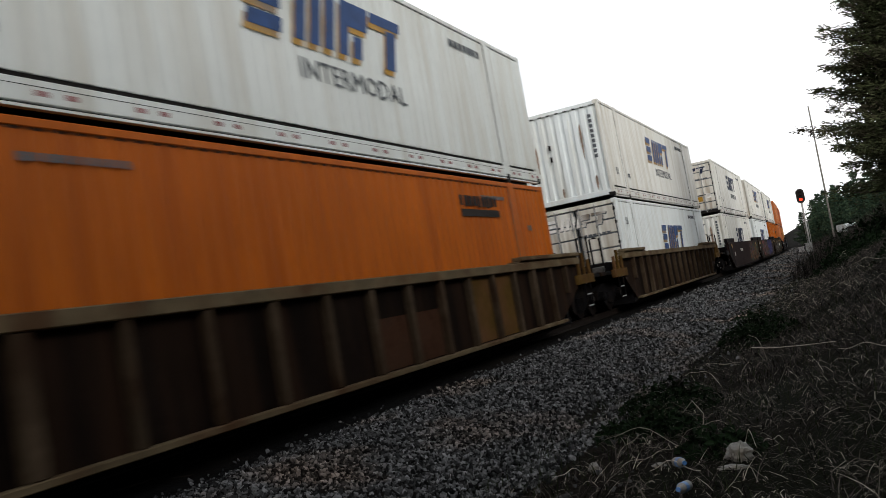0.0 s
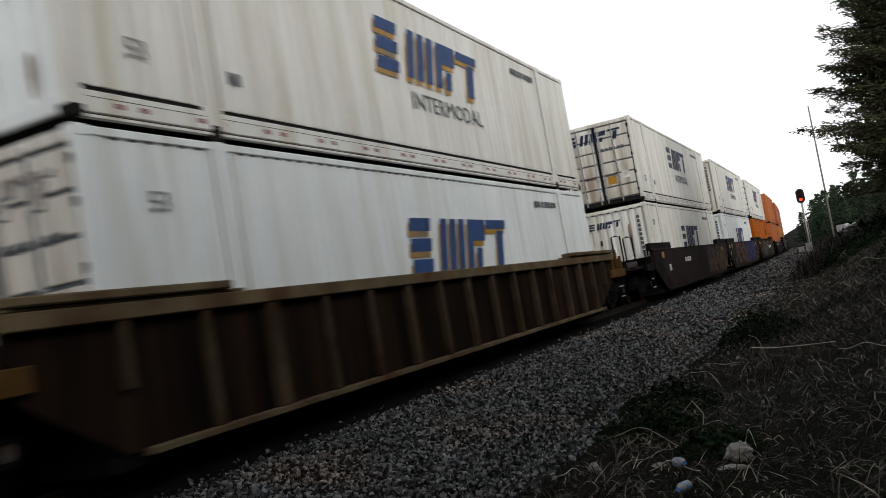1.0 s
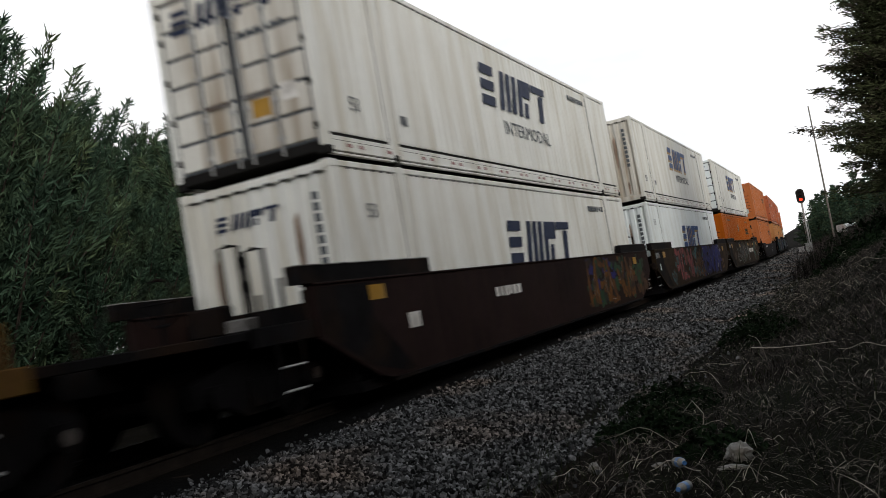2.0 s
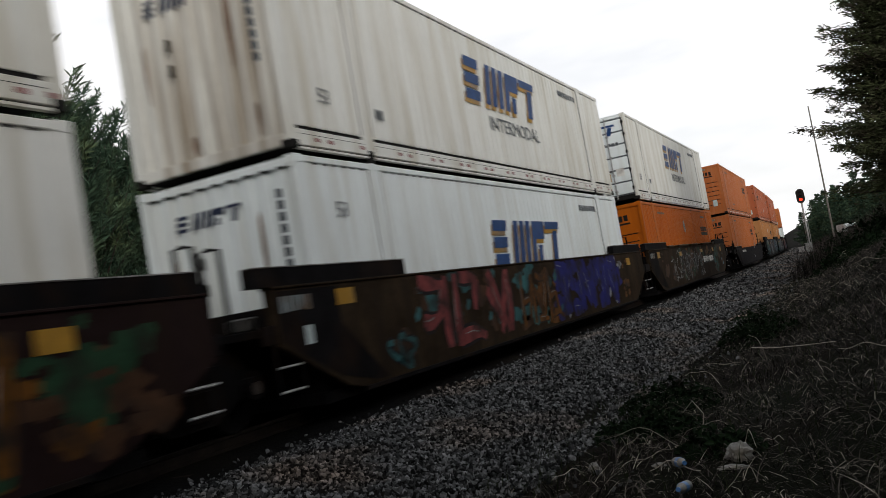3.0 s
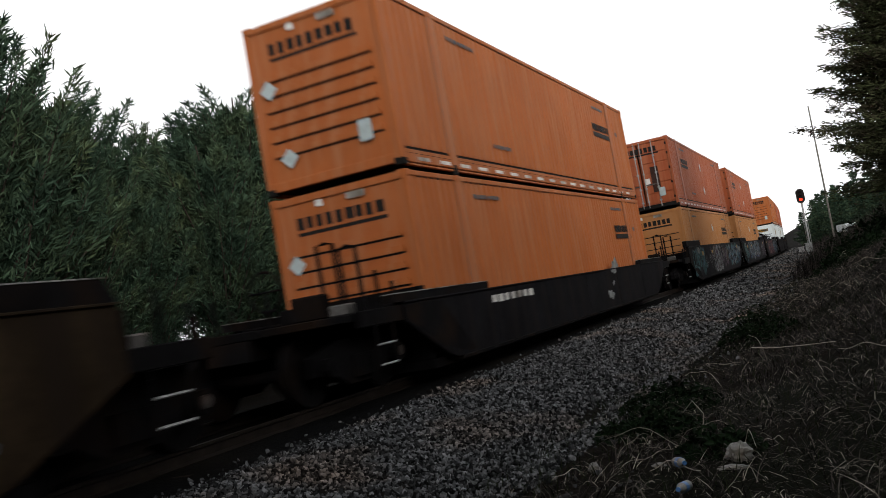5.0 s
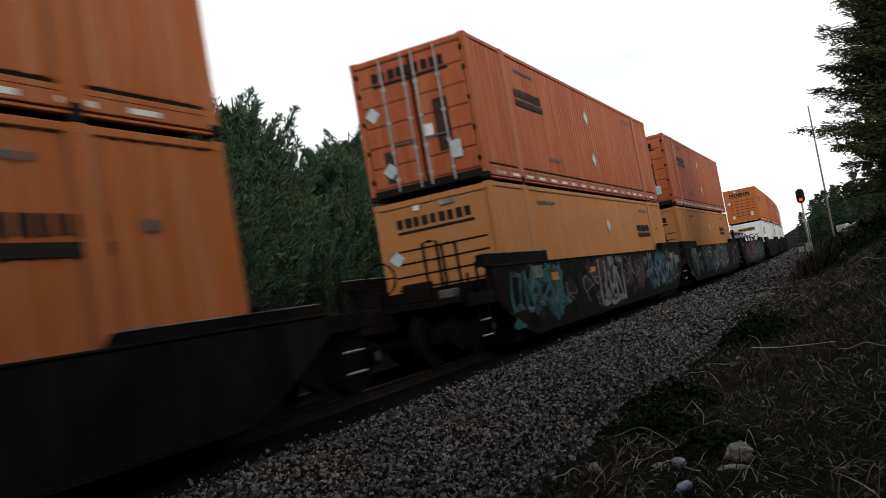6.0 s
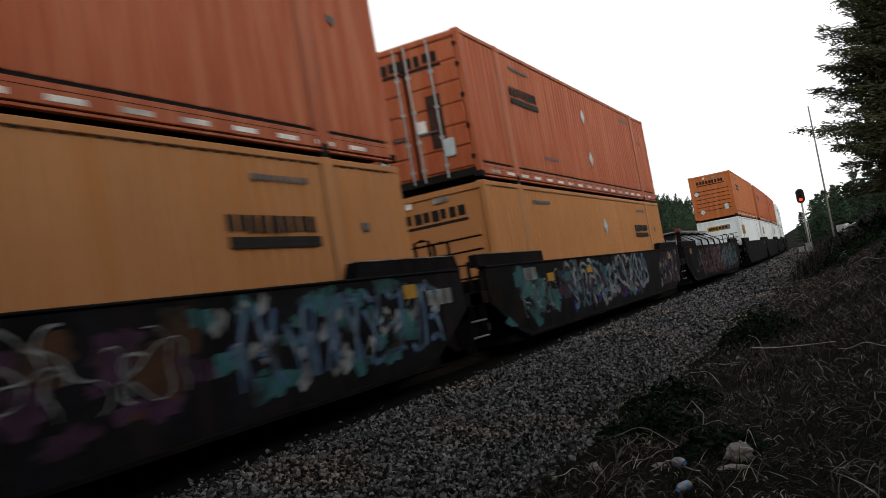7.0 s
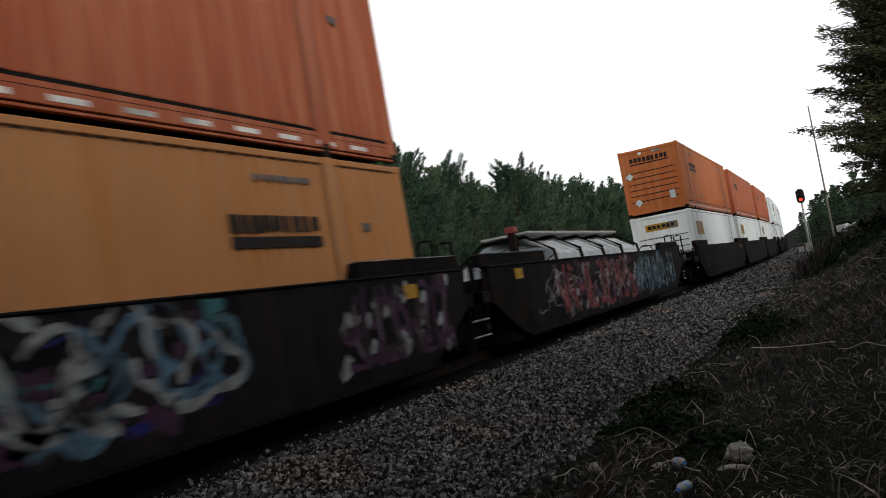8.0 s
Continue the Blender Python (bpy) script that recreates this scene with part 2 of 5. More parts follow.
# ---- mesh tools ----
def box(bm, x0, x1, y0, y1, z0, z1, bevel=0.0):
    vs = [bm.verts.new((x, y, z)) for x in (x0, x1) for y in (y0, y1) for z in (z0, z1)]
    fs = [bm.faces.new([vs[i] for i in f]) for f in ((0, 1, 3, 2), (4, 6, 7, 5), (0, 4, 5, 1), (2, 3, 7, 6), (0, 2, 6, 4), (1, 5, 7, 3))]
    if bevel:
        bmesh.ops.bevel(bm, geom=list({e for f in fs for e in f.edges}), offset=bevel, segments=1, affect="EDGES")


def prism(bm, outline, x0, x1):
    """An outline of (y, z), anticlockwise as seen from +x, drawn out from x0 to x1."""
    a = [bm.verts.new((x0, y, z)) for y, z in outline]
    b = [bm.verts.new((x1, y, z)) for y, z in outline]
    bm.faces.new(b)
    bm.faces.new(a[::-1])
    n = len(outline)
    for i in range(n):
        bm.faces.new((a[i], a[(i + 1) % n], b[(i + 1) % n], b[i]))


def tube(bm, pts, radius, sides=6, tip=None):
    """A round bar along points; tip: radius at its end."""
    rings = []
    n = len(pts)
    for i, p in enumerate(pts):
        p = Vector(p)
        d = (Vector(pts[min(i + 1, n - 1)]) - Vector(pts[max(i - 1, 0)])).normalized()
        side = d.orthogonal().normalized()
        up = d.cross(side)
        r = radius if tip is None else radius + (tip - radius) * i / (n - 1)
        rings.append([bm.verts.new(p + (side * math.cos(a) + up * math.sin(a)) * r) for a in (2 * math.pi * k / sides for k in range(sides))])
    for a, b in zip(rings, rings[1:]):
        for k in range(sides):
            bm.faces.new((a[k], a[(k + 1) % sides], b[(k + 1) % sides], b[k]))
    bm.faces.new(rings[0][::-1])
    bm.faces.new(rings[-1])


def link(name, bm, material):
    bmesh.ops.recalc_face_normals(bm, faces=bm.faces)
    me = bpy.data.meshes.new(name)
    bm.to_mesh(me)
    bm.free()
    me.materials.append(material)
    return new(name, me)


def part(name, bm, material, parent, label=""):
    ob = link(name, bm, material)
    ob.parent = parent
    return tagged(ob, label) if label else ob


def soup(name, verts, faces, material, smooth=False):
    """One mesh from arrays."""
    me = bpy.data.meshes.new(name)
    me.from_pydata(verts.tolist() if hasattr(verts, "tolist") else verts, [], faces.tolist() if hasattr(faces, "tolist") else faces)
    me.materials.append(material)
    if smooth:
        me.polygons.foreach_set("use_smooth", [True] * len(me.polygons))
    return new(name, me)


def text_mesh(words, size):
    cu = bpy.data.curves.new("lettering", "FONT")
    cu.body, cu.size, cu.extrude = words, size, 0.002
    cu.resolution_u = 2
    ob = bpy.data.objects.new("lettering", cu)
    scene.collection.objects.link(ob)
    bpy.context.view_layer.update()
    me = bpy.data.meshes.new_from_object(ob.evaluated_get(bpy.context.evaluated_depsgraph_get()))
    bpy.data.objects.remove(ob)
    return me


# ---- the line: straight, then a wide curve to the left ----
BEND_AT, RADIUS = 26.43, 1994.7


def on_line(s):
    """Place and heading (turn about z) of the track's middle at s metres."""
    if s <= BEND_AT:
        return 0.0, s, 0.0
    a = (s - BEND_AT) / RADIUS
    return -RADIUS * (1 - math.cos(a)), BEND_AT + RADIUS * math.sin(a), a


def middle(y):
    return -max(0.0, min(y, 420) - BEND_AT) ** 2 / (2 * RADIUS)


def ground_z(x, y):
    o = x - middle(y)
    n = noise.noise((x * 0.35, y * 0.35, 0)) * 0.10 + noise.noise((x * 1.3, y * 1.3, 4)) * 0.05
    if abs(o) < 4.6:
        return -0.62 if abs(o) < 4.0 else -0.62 + (abs(o) - 4.0) * 0.25 + n * 0.4
    if o < 0:
        return -0.47 + min(1.2, max(0, -o - 7) * 0.15) + n
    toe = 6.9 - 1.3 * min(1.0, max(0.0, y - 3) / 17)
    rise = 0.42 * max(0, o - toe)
    # unseen hillock beside and behind the camera, added to shade the near train
    shade_knoll = min(1.0, max(0.0, (o - 8.6) / 5)) * min(1.0, max(0.0, (7 - y) / 9))
    rise += 7.0 * shade_knoll * shade_knoll * (3 - 2 * shade_knoll)
    # out of view the bank is made high enough to block low light
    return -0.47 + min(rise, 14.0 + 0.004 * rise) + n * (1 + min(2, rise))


def bed_z(o):
    o = abs(o)
    return -0.16 if o < 2.3 else -0.16 - (o - 2.3) * 0.15


def steps(lo, hi, step, far, grow):
    mid = list(np.arange(lo, hi + 1e-6, step))
    d, up, down = step, [], []
    while (up[-1] if up else hi) < far:
        d *= grow
        up.append((up[-1] if up else hi) + d)
    d = step
    while (down[-1] if down else lo) > -far:
        d *= grow
        down.append((down[-1] if down else lo) - d)
    return down[::-1] + mid + up


def build_ground():
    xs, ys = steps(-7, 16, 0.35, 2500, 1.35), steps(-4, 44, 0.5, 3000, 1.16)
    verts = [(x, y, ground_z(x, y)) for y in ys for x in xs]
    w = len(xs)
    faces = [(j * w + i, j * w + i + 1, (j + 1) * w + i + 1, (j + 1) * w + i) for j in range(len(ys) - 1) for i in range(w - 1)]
    tagged(soup("ground", verts, faces, M_SOIL, True), "dark soil and rough bank beside the railway, with an added unseen knoll", "ground", kind="structure")
    # ballast bed
    os = [-5.0, -4.4, -3.8, -3.2, -2.5, -1.8, -1.2, 0, 1.2, 1.8, 2.2, 2.5, 2.8, 3.1, 3.4, 3.7, 4.0, 4.3, 4.6, 4.9]
    ss = list(np.arange(-12, 40, 0.4)) + list(np.arange(40, 420, 4))
    verts = []
    for s in ss:
        mx, my, a = on_line(s)
        for o in os:
            z = bed_z(o) + noise.noise((o * 1.5, s * 1.5, 7)) * 0.025
            if abs(o) > 4.2:
                z -= (abs(o) - 4.2) * (0.5 + noise.noise((s * 0.5, o, 3)) * 0.5)
            verts.append((mx + o * math.cos(a), my + o * math.sin(a), z))
    w = len(os)
    faces = [(j * w + i, j * w + i + 1, (j + 1) * w + i + 1, (j + 1) * w + i) for j in range(len(ss) - 1) for i in range(w - 1)]
    tagged(soup("ballast_bed", verts, faces, M_BED, True), "crushed-stone bed under the railway track, gap shade in its near-black colour", "ballast", kind="structure")


def build_stones():
    """Loose ballast: deformed eight-faced stones, denser and finer near by."""
    rng = np.random.default_rng(5)
    base = np.array([(1, 0, 0), (0, 1, 0), (-1, 0, 0), (0, -1, 0), (0, 0, 1), (0, 0, -1), (0.62, 0.62, 0.45), (-0.62, 0.6, 0.5)], float)
    tri = np.array([(0, 6, 4), (6, 1, 4), (0, 1, 6), (1, 7, 4), (7, 2, 4), (1, 2, 7), (2, 3, 4), (3, 0, 4), (1, 0, 5), (2, 1, 5), (3, 2, 5), (0, 3, 5)])
    turns = [np.array(Euler(rng.uniform(0, 6.3, 3)).to_matrix()) for _ in range(400)]
    vs, fs, count = [], [], 0
    for y0, y1, n, r in ((3.5, 9, 21000, 0.025), (9, 16, 22000, 0.027), (16, 28, 18000, 0.034), (28, 60, 13000, 0.048), (60, 150, 7000, 0.075)):
        s = rng.uniform(y0, y1, n)
        # few stones inside 1.95 m, so the near-black bed shows as a strip
        o = rng.uniform(1.95, 4.9, n) - (rng.random(n) < 0.05) * rng.uniform(0, 0.5, n)
        spread = rng.random(n) < 0.06
        o[spread] += rng.uniform(0, 0.7, spread.sum())
        for k in range(n):
            mx, my, a = on_line(s[k])
            x, y = mx + o[k] * math.cos(a), my + o[k] * math.sin(a)
            z = max(bed_z(o[k]) - max(0, o[k] - 4.2) * 0.5, ground_z(x, y))
            size = r * rng.uniform(0.55, 1.35)
            q = turns[k % 400]
            shape = base * rng.uniform(0.65, 1.25, (8, 1)) * size * np.array((1.25, 0.95, 0.75))
            vs.append(shape @ q + (x, y, z + size * rng.uniform(-0.1, 0.55)))
            fs.append(tri + 8 * count)
            count += 1
    tagged(soup("ballast_stones", np.concatenate(vs), np.concatenate(fs), M_STONE), "loose grey crushed ballast stones along the track", "ballast", kind="stuff")


def build_track():
    line = tagged(new("railway_track"), "steel rails on dark timber sleepers in ballast", "railway track", kind="structure")
    for side in (-0.755, 0.755):
        bm = bmesh.new()
        ring = [(-0.07, -0.17), (0.07, -0.17), (0.07, -0.155), (0.012, -0.13), (0.012, -0.04), (0.036, -0.03), (0.036, 0.0), (-0.036, 0.0), (-0.036, -0.03), (-0.012, -0.04), (-0.012, -0.13), (-0.07, -0.155)]
        rows = []
        for s in list(range(-14, 30, 4)) + list(range(30, 420, 8)):
            mx, my, a = on_line(s)
            rows.append([bm.verts.new((mx + (side + o) * math.cos(a), my + (side + o) * math.sin(a), z)) for o, z in ring])
        for a, b in zip(rows, rows[1:]):
            for i in range(len(ring)):
                j = (i + 1) % len(ring)
                bm.faces.new((a[i], a[j], b[j], b[i]))
        part("rail", bm, M_RAIL, line)
    bm = bmesh.new()
    box(bm, -1.3, 1.3, -0.11, 0.11, -0.34, -0.172, 0.012)
    first = part("sleeper", bm, M_TIE, line)
    for k in range(1, 180):
        ob = new("sleeper", first.data)
        mx, my, a = on_line(-3 + k * 0.5)
        ob.parent, ob.matrix_basis = line, pose(mx, my, 0, 0, 0, math.degrees(a))
    first.matrix_basis = pose(0, -3, 0)


# ---- containers ----
C_LONG, C_WIDE, C_HIGH = 16.15, 2.6, 2.9
HALF = C_LONG / 2
WORDS = text_mesh("INTERMODAL", 0.42)
FEET = text_mesh("53", 0.30)
OUT_SIDE = Matrix(((0, 0, 1, 0), (1, 0, 0, 0), (0, 1, 0, 0), (0, 0, 0, 1)))  # reads along +y on the +x face
OUT_END = Matrix(((1, 0, 0, 0), (0, 0, -1, 0), (0, 1, 0, 0), (0, 0, 0, 1)))  # reads along +x on the -y face


def lettering(mesh, material, parent, m, wide=None):
    me = mesh.copy()
    me.materials.clear()
    me.materials.append(material)
    ob = new("lettering", me)
    ob.parent = parent
    if wide:
        span = max(v.co.x for v in me.vertices)
        me.transform(Matrix.Diagonal((wide / span, 1, 1, 1)))
    ob.matrix_basis = m
    return ob


def stripe(bm, y0, y1, z0, z1, x, lean=0.0, thick=0.004):
    """A flat painted bar on a side, leaning forward by lean of its height."""
    d = lean * (z1 - z0)
    prism(bm, [(y0, z0), (y1, z0), (y1 + d, z1), (y0 + d, z1)], x, x + thick)


def emblem(ob, material, y0, z0, w, h, x, lean=0.3, at_end=False):
    """A row of leaning bars and blocks, the carrier's mark as plain shapes, each a part."""
    def slab(_, *numbers):
        bar = bmesh.new()
        stripe(bar, *numbers)
        if at_end:
            turned(bar, ob, "emblem_bar", material)
        else:
            part("emblem_bar", bar, material, ob)

    bm = None
    u = w / 10.0
    for k in range(3):
        slab(bm, y0 + k * 0.12 * u, y0 + 1.75 * u + k * 0.12 * u, z0 + h * (0.0 + 0.38 * k), z0 + h * (0.24 + 0.38 * k), x, lean)
    for k in range(3):
        slab(bm, y0 + (2.45 + 0.88 * k) * u, y0 + (3.05 + 0.88 * k) * u, z0, z0 + h, x, lean)
    slab(bm, y0 + 5.15 * u, y0 + 5.75 * u, z0, z0 + h, x, lean)
    slab(bm, y0 + 6.1 * u, y0 + 7.4 * u, z0 + h * 0.55, z0 + h, x, lean)
    slab(bm, y0 + 6.1 * u, y0 + 6.7 * u, z0, z0 + h * 0.4, x, lean)
    slab(bm, y0 + 7.75 * u, y0 + 10.1 * u, z0 + h * 0.80, z0 + h, x, lean)
    slab(bm, y0 + 8.5 * u, y0 + 9.25 * u, z0, z0 + h * 0.76, x, lean)


def bars(bm, y0, y1, z0, z1, x, n, rng, thick=0.004):
    """A line of unreadable writing as n short bars."""
    w = (y1 - y0) / n
    for k in range(n):
        stripe(bm, y0 + k * w, y0 + (k + rng.uniform(0.6, 0.85)) * w, z0 + rng.uniform(0, 0.15) * (z1 - z0), z1, x, 0, thick)


def pieces(bm, parent, name, material, label="", at_end=False):
    """Every separate shape of a mesh becomes a part of its own."""
    left = set(bm.verts)
    while left:
        group, todo = set(), [left.pop()]
        while todo:
            v = todo.pop()
            group.add(v)
            for e in v.link_edges:
                w = e.other_vert(v)
                if w in left:
                    left.discard(w)
                    todo.append(w)
        one, made = bmesh.new(), {}
        for v in group:
            made[v] = one.verts.new(v.co)
        for f in {f for v in group for f in v.link_faces}:
            one.faces.new([made[v] for v in f.verts])
        if at_end:
            turned(one, parent, name, material, label)
        else:
            part(name, one, material, parent, label)
    bm.free()


def turned(bm, parent, name, material, label=""):
    """A part drawn for the +x side, turned to the end wall that faces -y."""
    bmesh.ops.transform(bm, matrix=Matrix.Rotation(radians(-90), 4, "Z"), verts=bm.verts)
    return part(name, bm, material, parent, label)


def side_sheet(bm, x, sign, z0, z1, pitch=0.235, deep=0.017):
    """Corrugated side wall between the end posts."""
    y, cols = -HALF + 0.16, []
    while y < HALF - 0.16 - pitch:
        for f, d in ((0, 0), (0.40, 0), (0.55, deep), (0.85, deep)):
            cols.append((y + f * pitch, x - sign * d))
        y += pitch
    cols.append((HALF - 0.16, x))
    v = [[bm.verts.new((cx, cy, z)) for z in (z0, z1)] for cy, cx in cols]
    for a, b in zip(v, v[1:]):
        bm.faces.new((a[0], b[0], b[1], a[1]) if sign > 0 else (a[0], a[1], b[1], b[0]))


def container(tone, front, label, mark="", mark_tone=None, reflector="dots", seed=0, upper=True, front_tone=None, mark_z=None, extras=(), strip=None, front_mark=True):
    rng = random.Random(seed)
    ob = tagged(new("shipping_container"), label, "container", group="containers on the train")
    hx = C_WIDE / 2
    # walls, set in from the posts and rails
    bm = bmesh.new()
    for sign in (1, -1):
        side_sheet(bm, sign * (hx - 0.012), sign, 0.318, C_HIGH - 0.10, deep=0.030 if reflector == "dash" else 0.020)
    part("side_wall", bm, tone, ob)
    bm = bmesh.new()
    box(bm, -hx + 0.04, hx - 0.04, -HALF + 0.1, HALF - 0.1, C_HIGH - 0.06, C_HIGH - 0.02)
    for k in range(30):
        y = -HALF + 0.4 + k * (C_LONG - 0.8) / 29
        box(bm, -hx + 0.1, hx - 0.1, y - 0.08, y + 0.08, C_HIGH - 0.022, C_HIGH - 0.008)
    part("roof", bm, tone, ob)
    bm = bmesh.new()
    box(bm, -hx + 0.06, hx - 0.06, -HALF + 0.12, HALF - 0.12, 0.06, 0.16)
    part("floor_frame", bm, M_RAIL_DARK, ob)
    for sign in (1, -1):
        bm = bmesh.new()
        a, b = sorted((sign * (hx - 0.07), sign * (hx - 0.002)))
        box(bm, a, b, -HALF + 0.15, HALF - 0.15, 0.05, 0.262, 0.008)
        c, d = sorted((sign * (hx - 0.10), sign * (hx - 0.035)))
        box(bm, c, d, -HALF + 0.15, HALF - 0.15, 0.262, 0.33)
        box(bm, c, d, -HALF + 0.15, HALF - 0.15, 0.028, 0.05)
        rail = part("bottom_rail", bm, tone, ob)
        bm = bmesh.new()
        box(bm, a, b, -HALF + 0.15, HALF - 0.15, 0.0, 0.028)
        part("rail_lip", bm, tone, rail)
        if sign > 0:
            # black stripes: undercut shade painted in the groove, and thin seam lines
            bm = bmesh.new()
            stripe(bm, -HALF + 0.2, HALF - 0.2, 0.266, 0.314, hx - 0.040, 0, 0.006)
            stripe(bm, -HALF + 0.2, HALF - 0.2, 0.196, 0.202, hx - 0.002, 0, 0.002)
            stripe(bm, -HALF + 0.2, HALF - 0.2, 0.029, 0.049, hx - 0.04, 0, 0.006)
            part("groove", bm, M_RAIL_DARK, rail, "black lines along the rail, seams and painted groove shade")
            bm = bmesh.new()
            y = -HALF + 0.55
            while y < HALF - 0.5:
                if reflector == "dots":
                    stripe(bm, y, y + 0.11, 0.115, 0.165, hx - 0.002)
                    stripe(bm, y + 0.32, y + 0.43, 0.115, 0.165, hx - 0.002)
                    y += 1.16
                else:
                    stripe(bm, y, y + 0.42, 0.09, 0.15, hx - 0.002)
                    y += 0.84
            tagged(part("reflective_tape", bm, M_RED_INK if reflector == "dots" else M_WHITE_INK, rail), kind="stuff")
        bm = bmesh.new()
        box(bm, a, b, -HALF + 0.15, HALF - 0.15, C_HIGH - 0.10, C_HIGH - 0.012, 0.01)
        top = part("top_rail", bm, tone, ob)
        # dark teeth in place of the corrugation's shadow under the rail
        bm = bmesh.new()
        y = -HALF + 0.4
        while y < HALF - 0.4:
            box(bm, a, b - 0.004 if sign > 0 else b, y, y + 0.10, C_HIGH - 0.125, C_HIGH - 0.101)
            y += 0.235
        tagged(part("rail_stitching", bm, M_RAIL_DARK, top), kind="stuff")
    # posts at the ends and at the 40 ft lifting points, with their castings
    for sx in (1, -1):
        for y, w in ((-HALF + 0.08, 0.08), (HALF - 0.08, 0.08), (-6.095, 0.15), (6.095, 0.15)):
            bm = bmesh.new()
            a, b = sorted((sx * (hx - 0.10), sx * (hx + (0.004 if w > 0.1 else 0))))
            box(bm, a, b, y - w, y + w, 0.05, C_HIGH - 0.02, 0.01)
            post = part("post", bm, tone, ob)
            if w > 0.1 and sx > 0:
                # painted shadow lines along both joints of the post
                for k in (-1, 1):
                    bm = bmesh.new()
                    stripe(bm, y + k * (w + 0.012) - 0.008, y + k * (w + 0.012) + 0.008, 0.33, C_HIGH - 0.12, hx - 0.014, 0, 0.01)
                    part("post_seam", bm, M_SEAM_SHADOW, post)
            for z0, z1 in ((-0.07 if w > 0.1 else 0.0, 0.12), (C_HIGH - 0.12, C_HIGH)):
                bm = bmesh.new()
                a, b = sorted((sx * (hx - 0.16), sx * (hx + 0.006)))
                box(bm, a, b, y - 0.085, y + 0.085, z0, z1, 0.012)
                part("corner_casting", bm, M_RAIL_DARK if z0 <= 0 else tone, post)
    # end walls
    bm = bmesh.new()
    box(bm, -hx + 0.1, hx - 0.1, HALF - 0.12, HALF - 0.05, 0.1, C_HIGH - 0.05)
    part("rear_wall", bm, tone, ob)
    ft = front_tone or tone
    fy = -HALF + 0.05
    bm = bmesh.new()
    box(bm, -hx + 0.1, hx - 0.1, fy - 0.045, fy + 0.03, 0.05, 0.20, 0.008)
    part("front_sill", bm, M_RAIL_DARK if front == "door" else ft, ob)
    bm = bmesh.new()
    box(bm, -hx + 0.1, hx - 0.1, fy - 0.045, fy + 0.03, C_HIGH - 0.14, C_HIGH - 0.02, 0.008)
    part("front_header", bm, ft, ob)
    if front == "door":
        for sx in (-1, 1):
            bm = bmesh.new()
            a, b = sorted((sx * 0.03, sx * (hx - 0.11)))
            box(bm, a, b, fy - 0.005, fy + 0.03, 0.21, C_HIGH - 0.15)
            door = part("door", bm, ft if mark == "bars" else M_GREY_INK, ob)
            for k in range(6):
                z = 0.24 + k * 0.42
                for c, d in ((a + 0.03, (a + b) / 2 - 0.02), ((a + b) / 2 + 0.02, b - 0.03)):
                    bm = bmesh.new()
                    box(bm, c, d, fy - 0.032, fy - 0.006, z, z + 0.375, 0.012)
                    part("door_panel", bm, ft, door)
            for off in (0.12, 0.62):
                bm = bmesh.new()
                tube(bm, [(sx * off, fy - 0.055, 0.10), (sx * off, fy - 0.055, C_HIGH - 0.08)], 0.019, 8)
                for z in (0.35, 0.9, 1.5, 2.2):
                    box(bm, sx * off - 0.045, sx * off + 0.045, fy - 0.065, fy - 0.03, z - 0.03, z + 0.03)
                part("lock_rod", bm, M_CABINET, door)
            for z in (0.4, 1.0, 1.6, 2.2, 2.6):
                bm = bmesh.new()
                box(bm, sx * (hx - 0.10) - 0.05, sx * (hx - 0.10) + 0.05, fy - 0.05, fy - 0.01, z - 0.05, z + 0.05, 0.01)
                part("hinge", bm, M_RAIL_DARK, door)
            bm = bmesh.new()
            a, b = sorted((sx * 0.14, sx * 0.56))
            box(bm, a, b, fy - 0.075, fy - 0.055, 1.02, 1.06)
            part("latch_bar", bm, M_STEEL, door)
    elif front == "corrugated":
        bm = bmesh.new()
        n, w = 9, (2 * hx - 0.2)
        cols = []
        for k in range(n):
            x = -hx + 0.1 + k * w / n
            cols += [(x, 0), (x + 0.12 * w / n, 0.045), (x + 0.55 * w / n, 0.045), (x + 0.67 * w / n, 0)]
        cols.append((hx - 0.1, 0))
        v = [[bm.verts.new((x, fy - d + 0.02, z)) for z in (0.19, C_HIGH - 0.13)] for x, d in cols]
        for a, b in zip(v, v[1:]):
            bm.faces.new((a[0], b[0], b[1], a[1]))
        part("front_wall", bm, ft, ob)
        bm = bmesh.new()
        for k in range(2):
            z = 1.35 + k * 0.35
            box(bm, -0.42, -0.36, fy - 0.06, fy - 0.03, z, z + 0.16)
        part("hose_plate", bm, M_RAIL_DARK, ob)
        for x0, z0, z1 in ((-0.83, 1.05, 1.9), (0.62, 1.2, 2.3), (0.86, 0.25, 0.7), (-0.2, 0.2, 0.5)):
            bm = bmesh.new()
            w = rng.uniform(0.03, 0.06)
            h = z1 - z0
            prism(bm, [(x0 - 0.3 * w, z0), (x0 + 0.2 * w, z0 + 0.06 * h), (x0 + w, z0 + 0.6 * h), (x0 + 0.6 * w, z1), (x0 - 0.7 * w, z1 - 0.1 * h), (x0 - w, z0 + 0.5 * h)], -fy + 0.0265, -fy + 0.0285)
            turned(bm, ob, "rust_streak", M_RUST)
        for k in range(9):
            bm = bmesh.new()
            x = -hx + 0.17 + k * 0.267
            box(bm, x, x + 0.12, fy - 0.05, fy - 0.03, C_HIGH - 0.155, C_HIGH - 0.125)
            part("vent_slot", bm, M_RAIL_DARK, ob)
    else:
        bm = bmesh.new()
        box(bm, -hx + 0.1, hx - 0.1, fy - 0.012, fy + 0.03, 0.19, C_HIGH - 0.13)
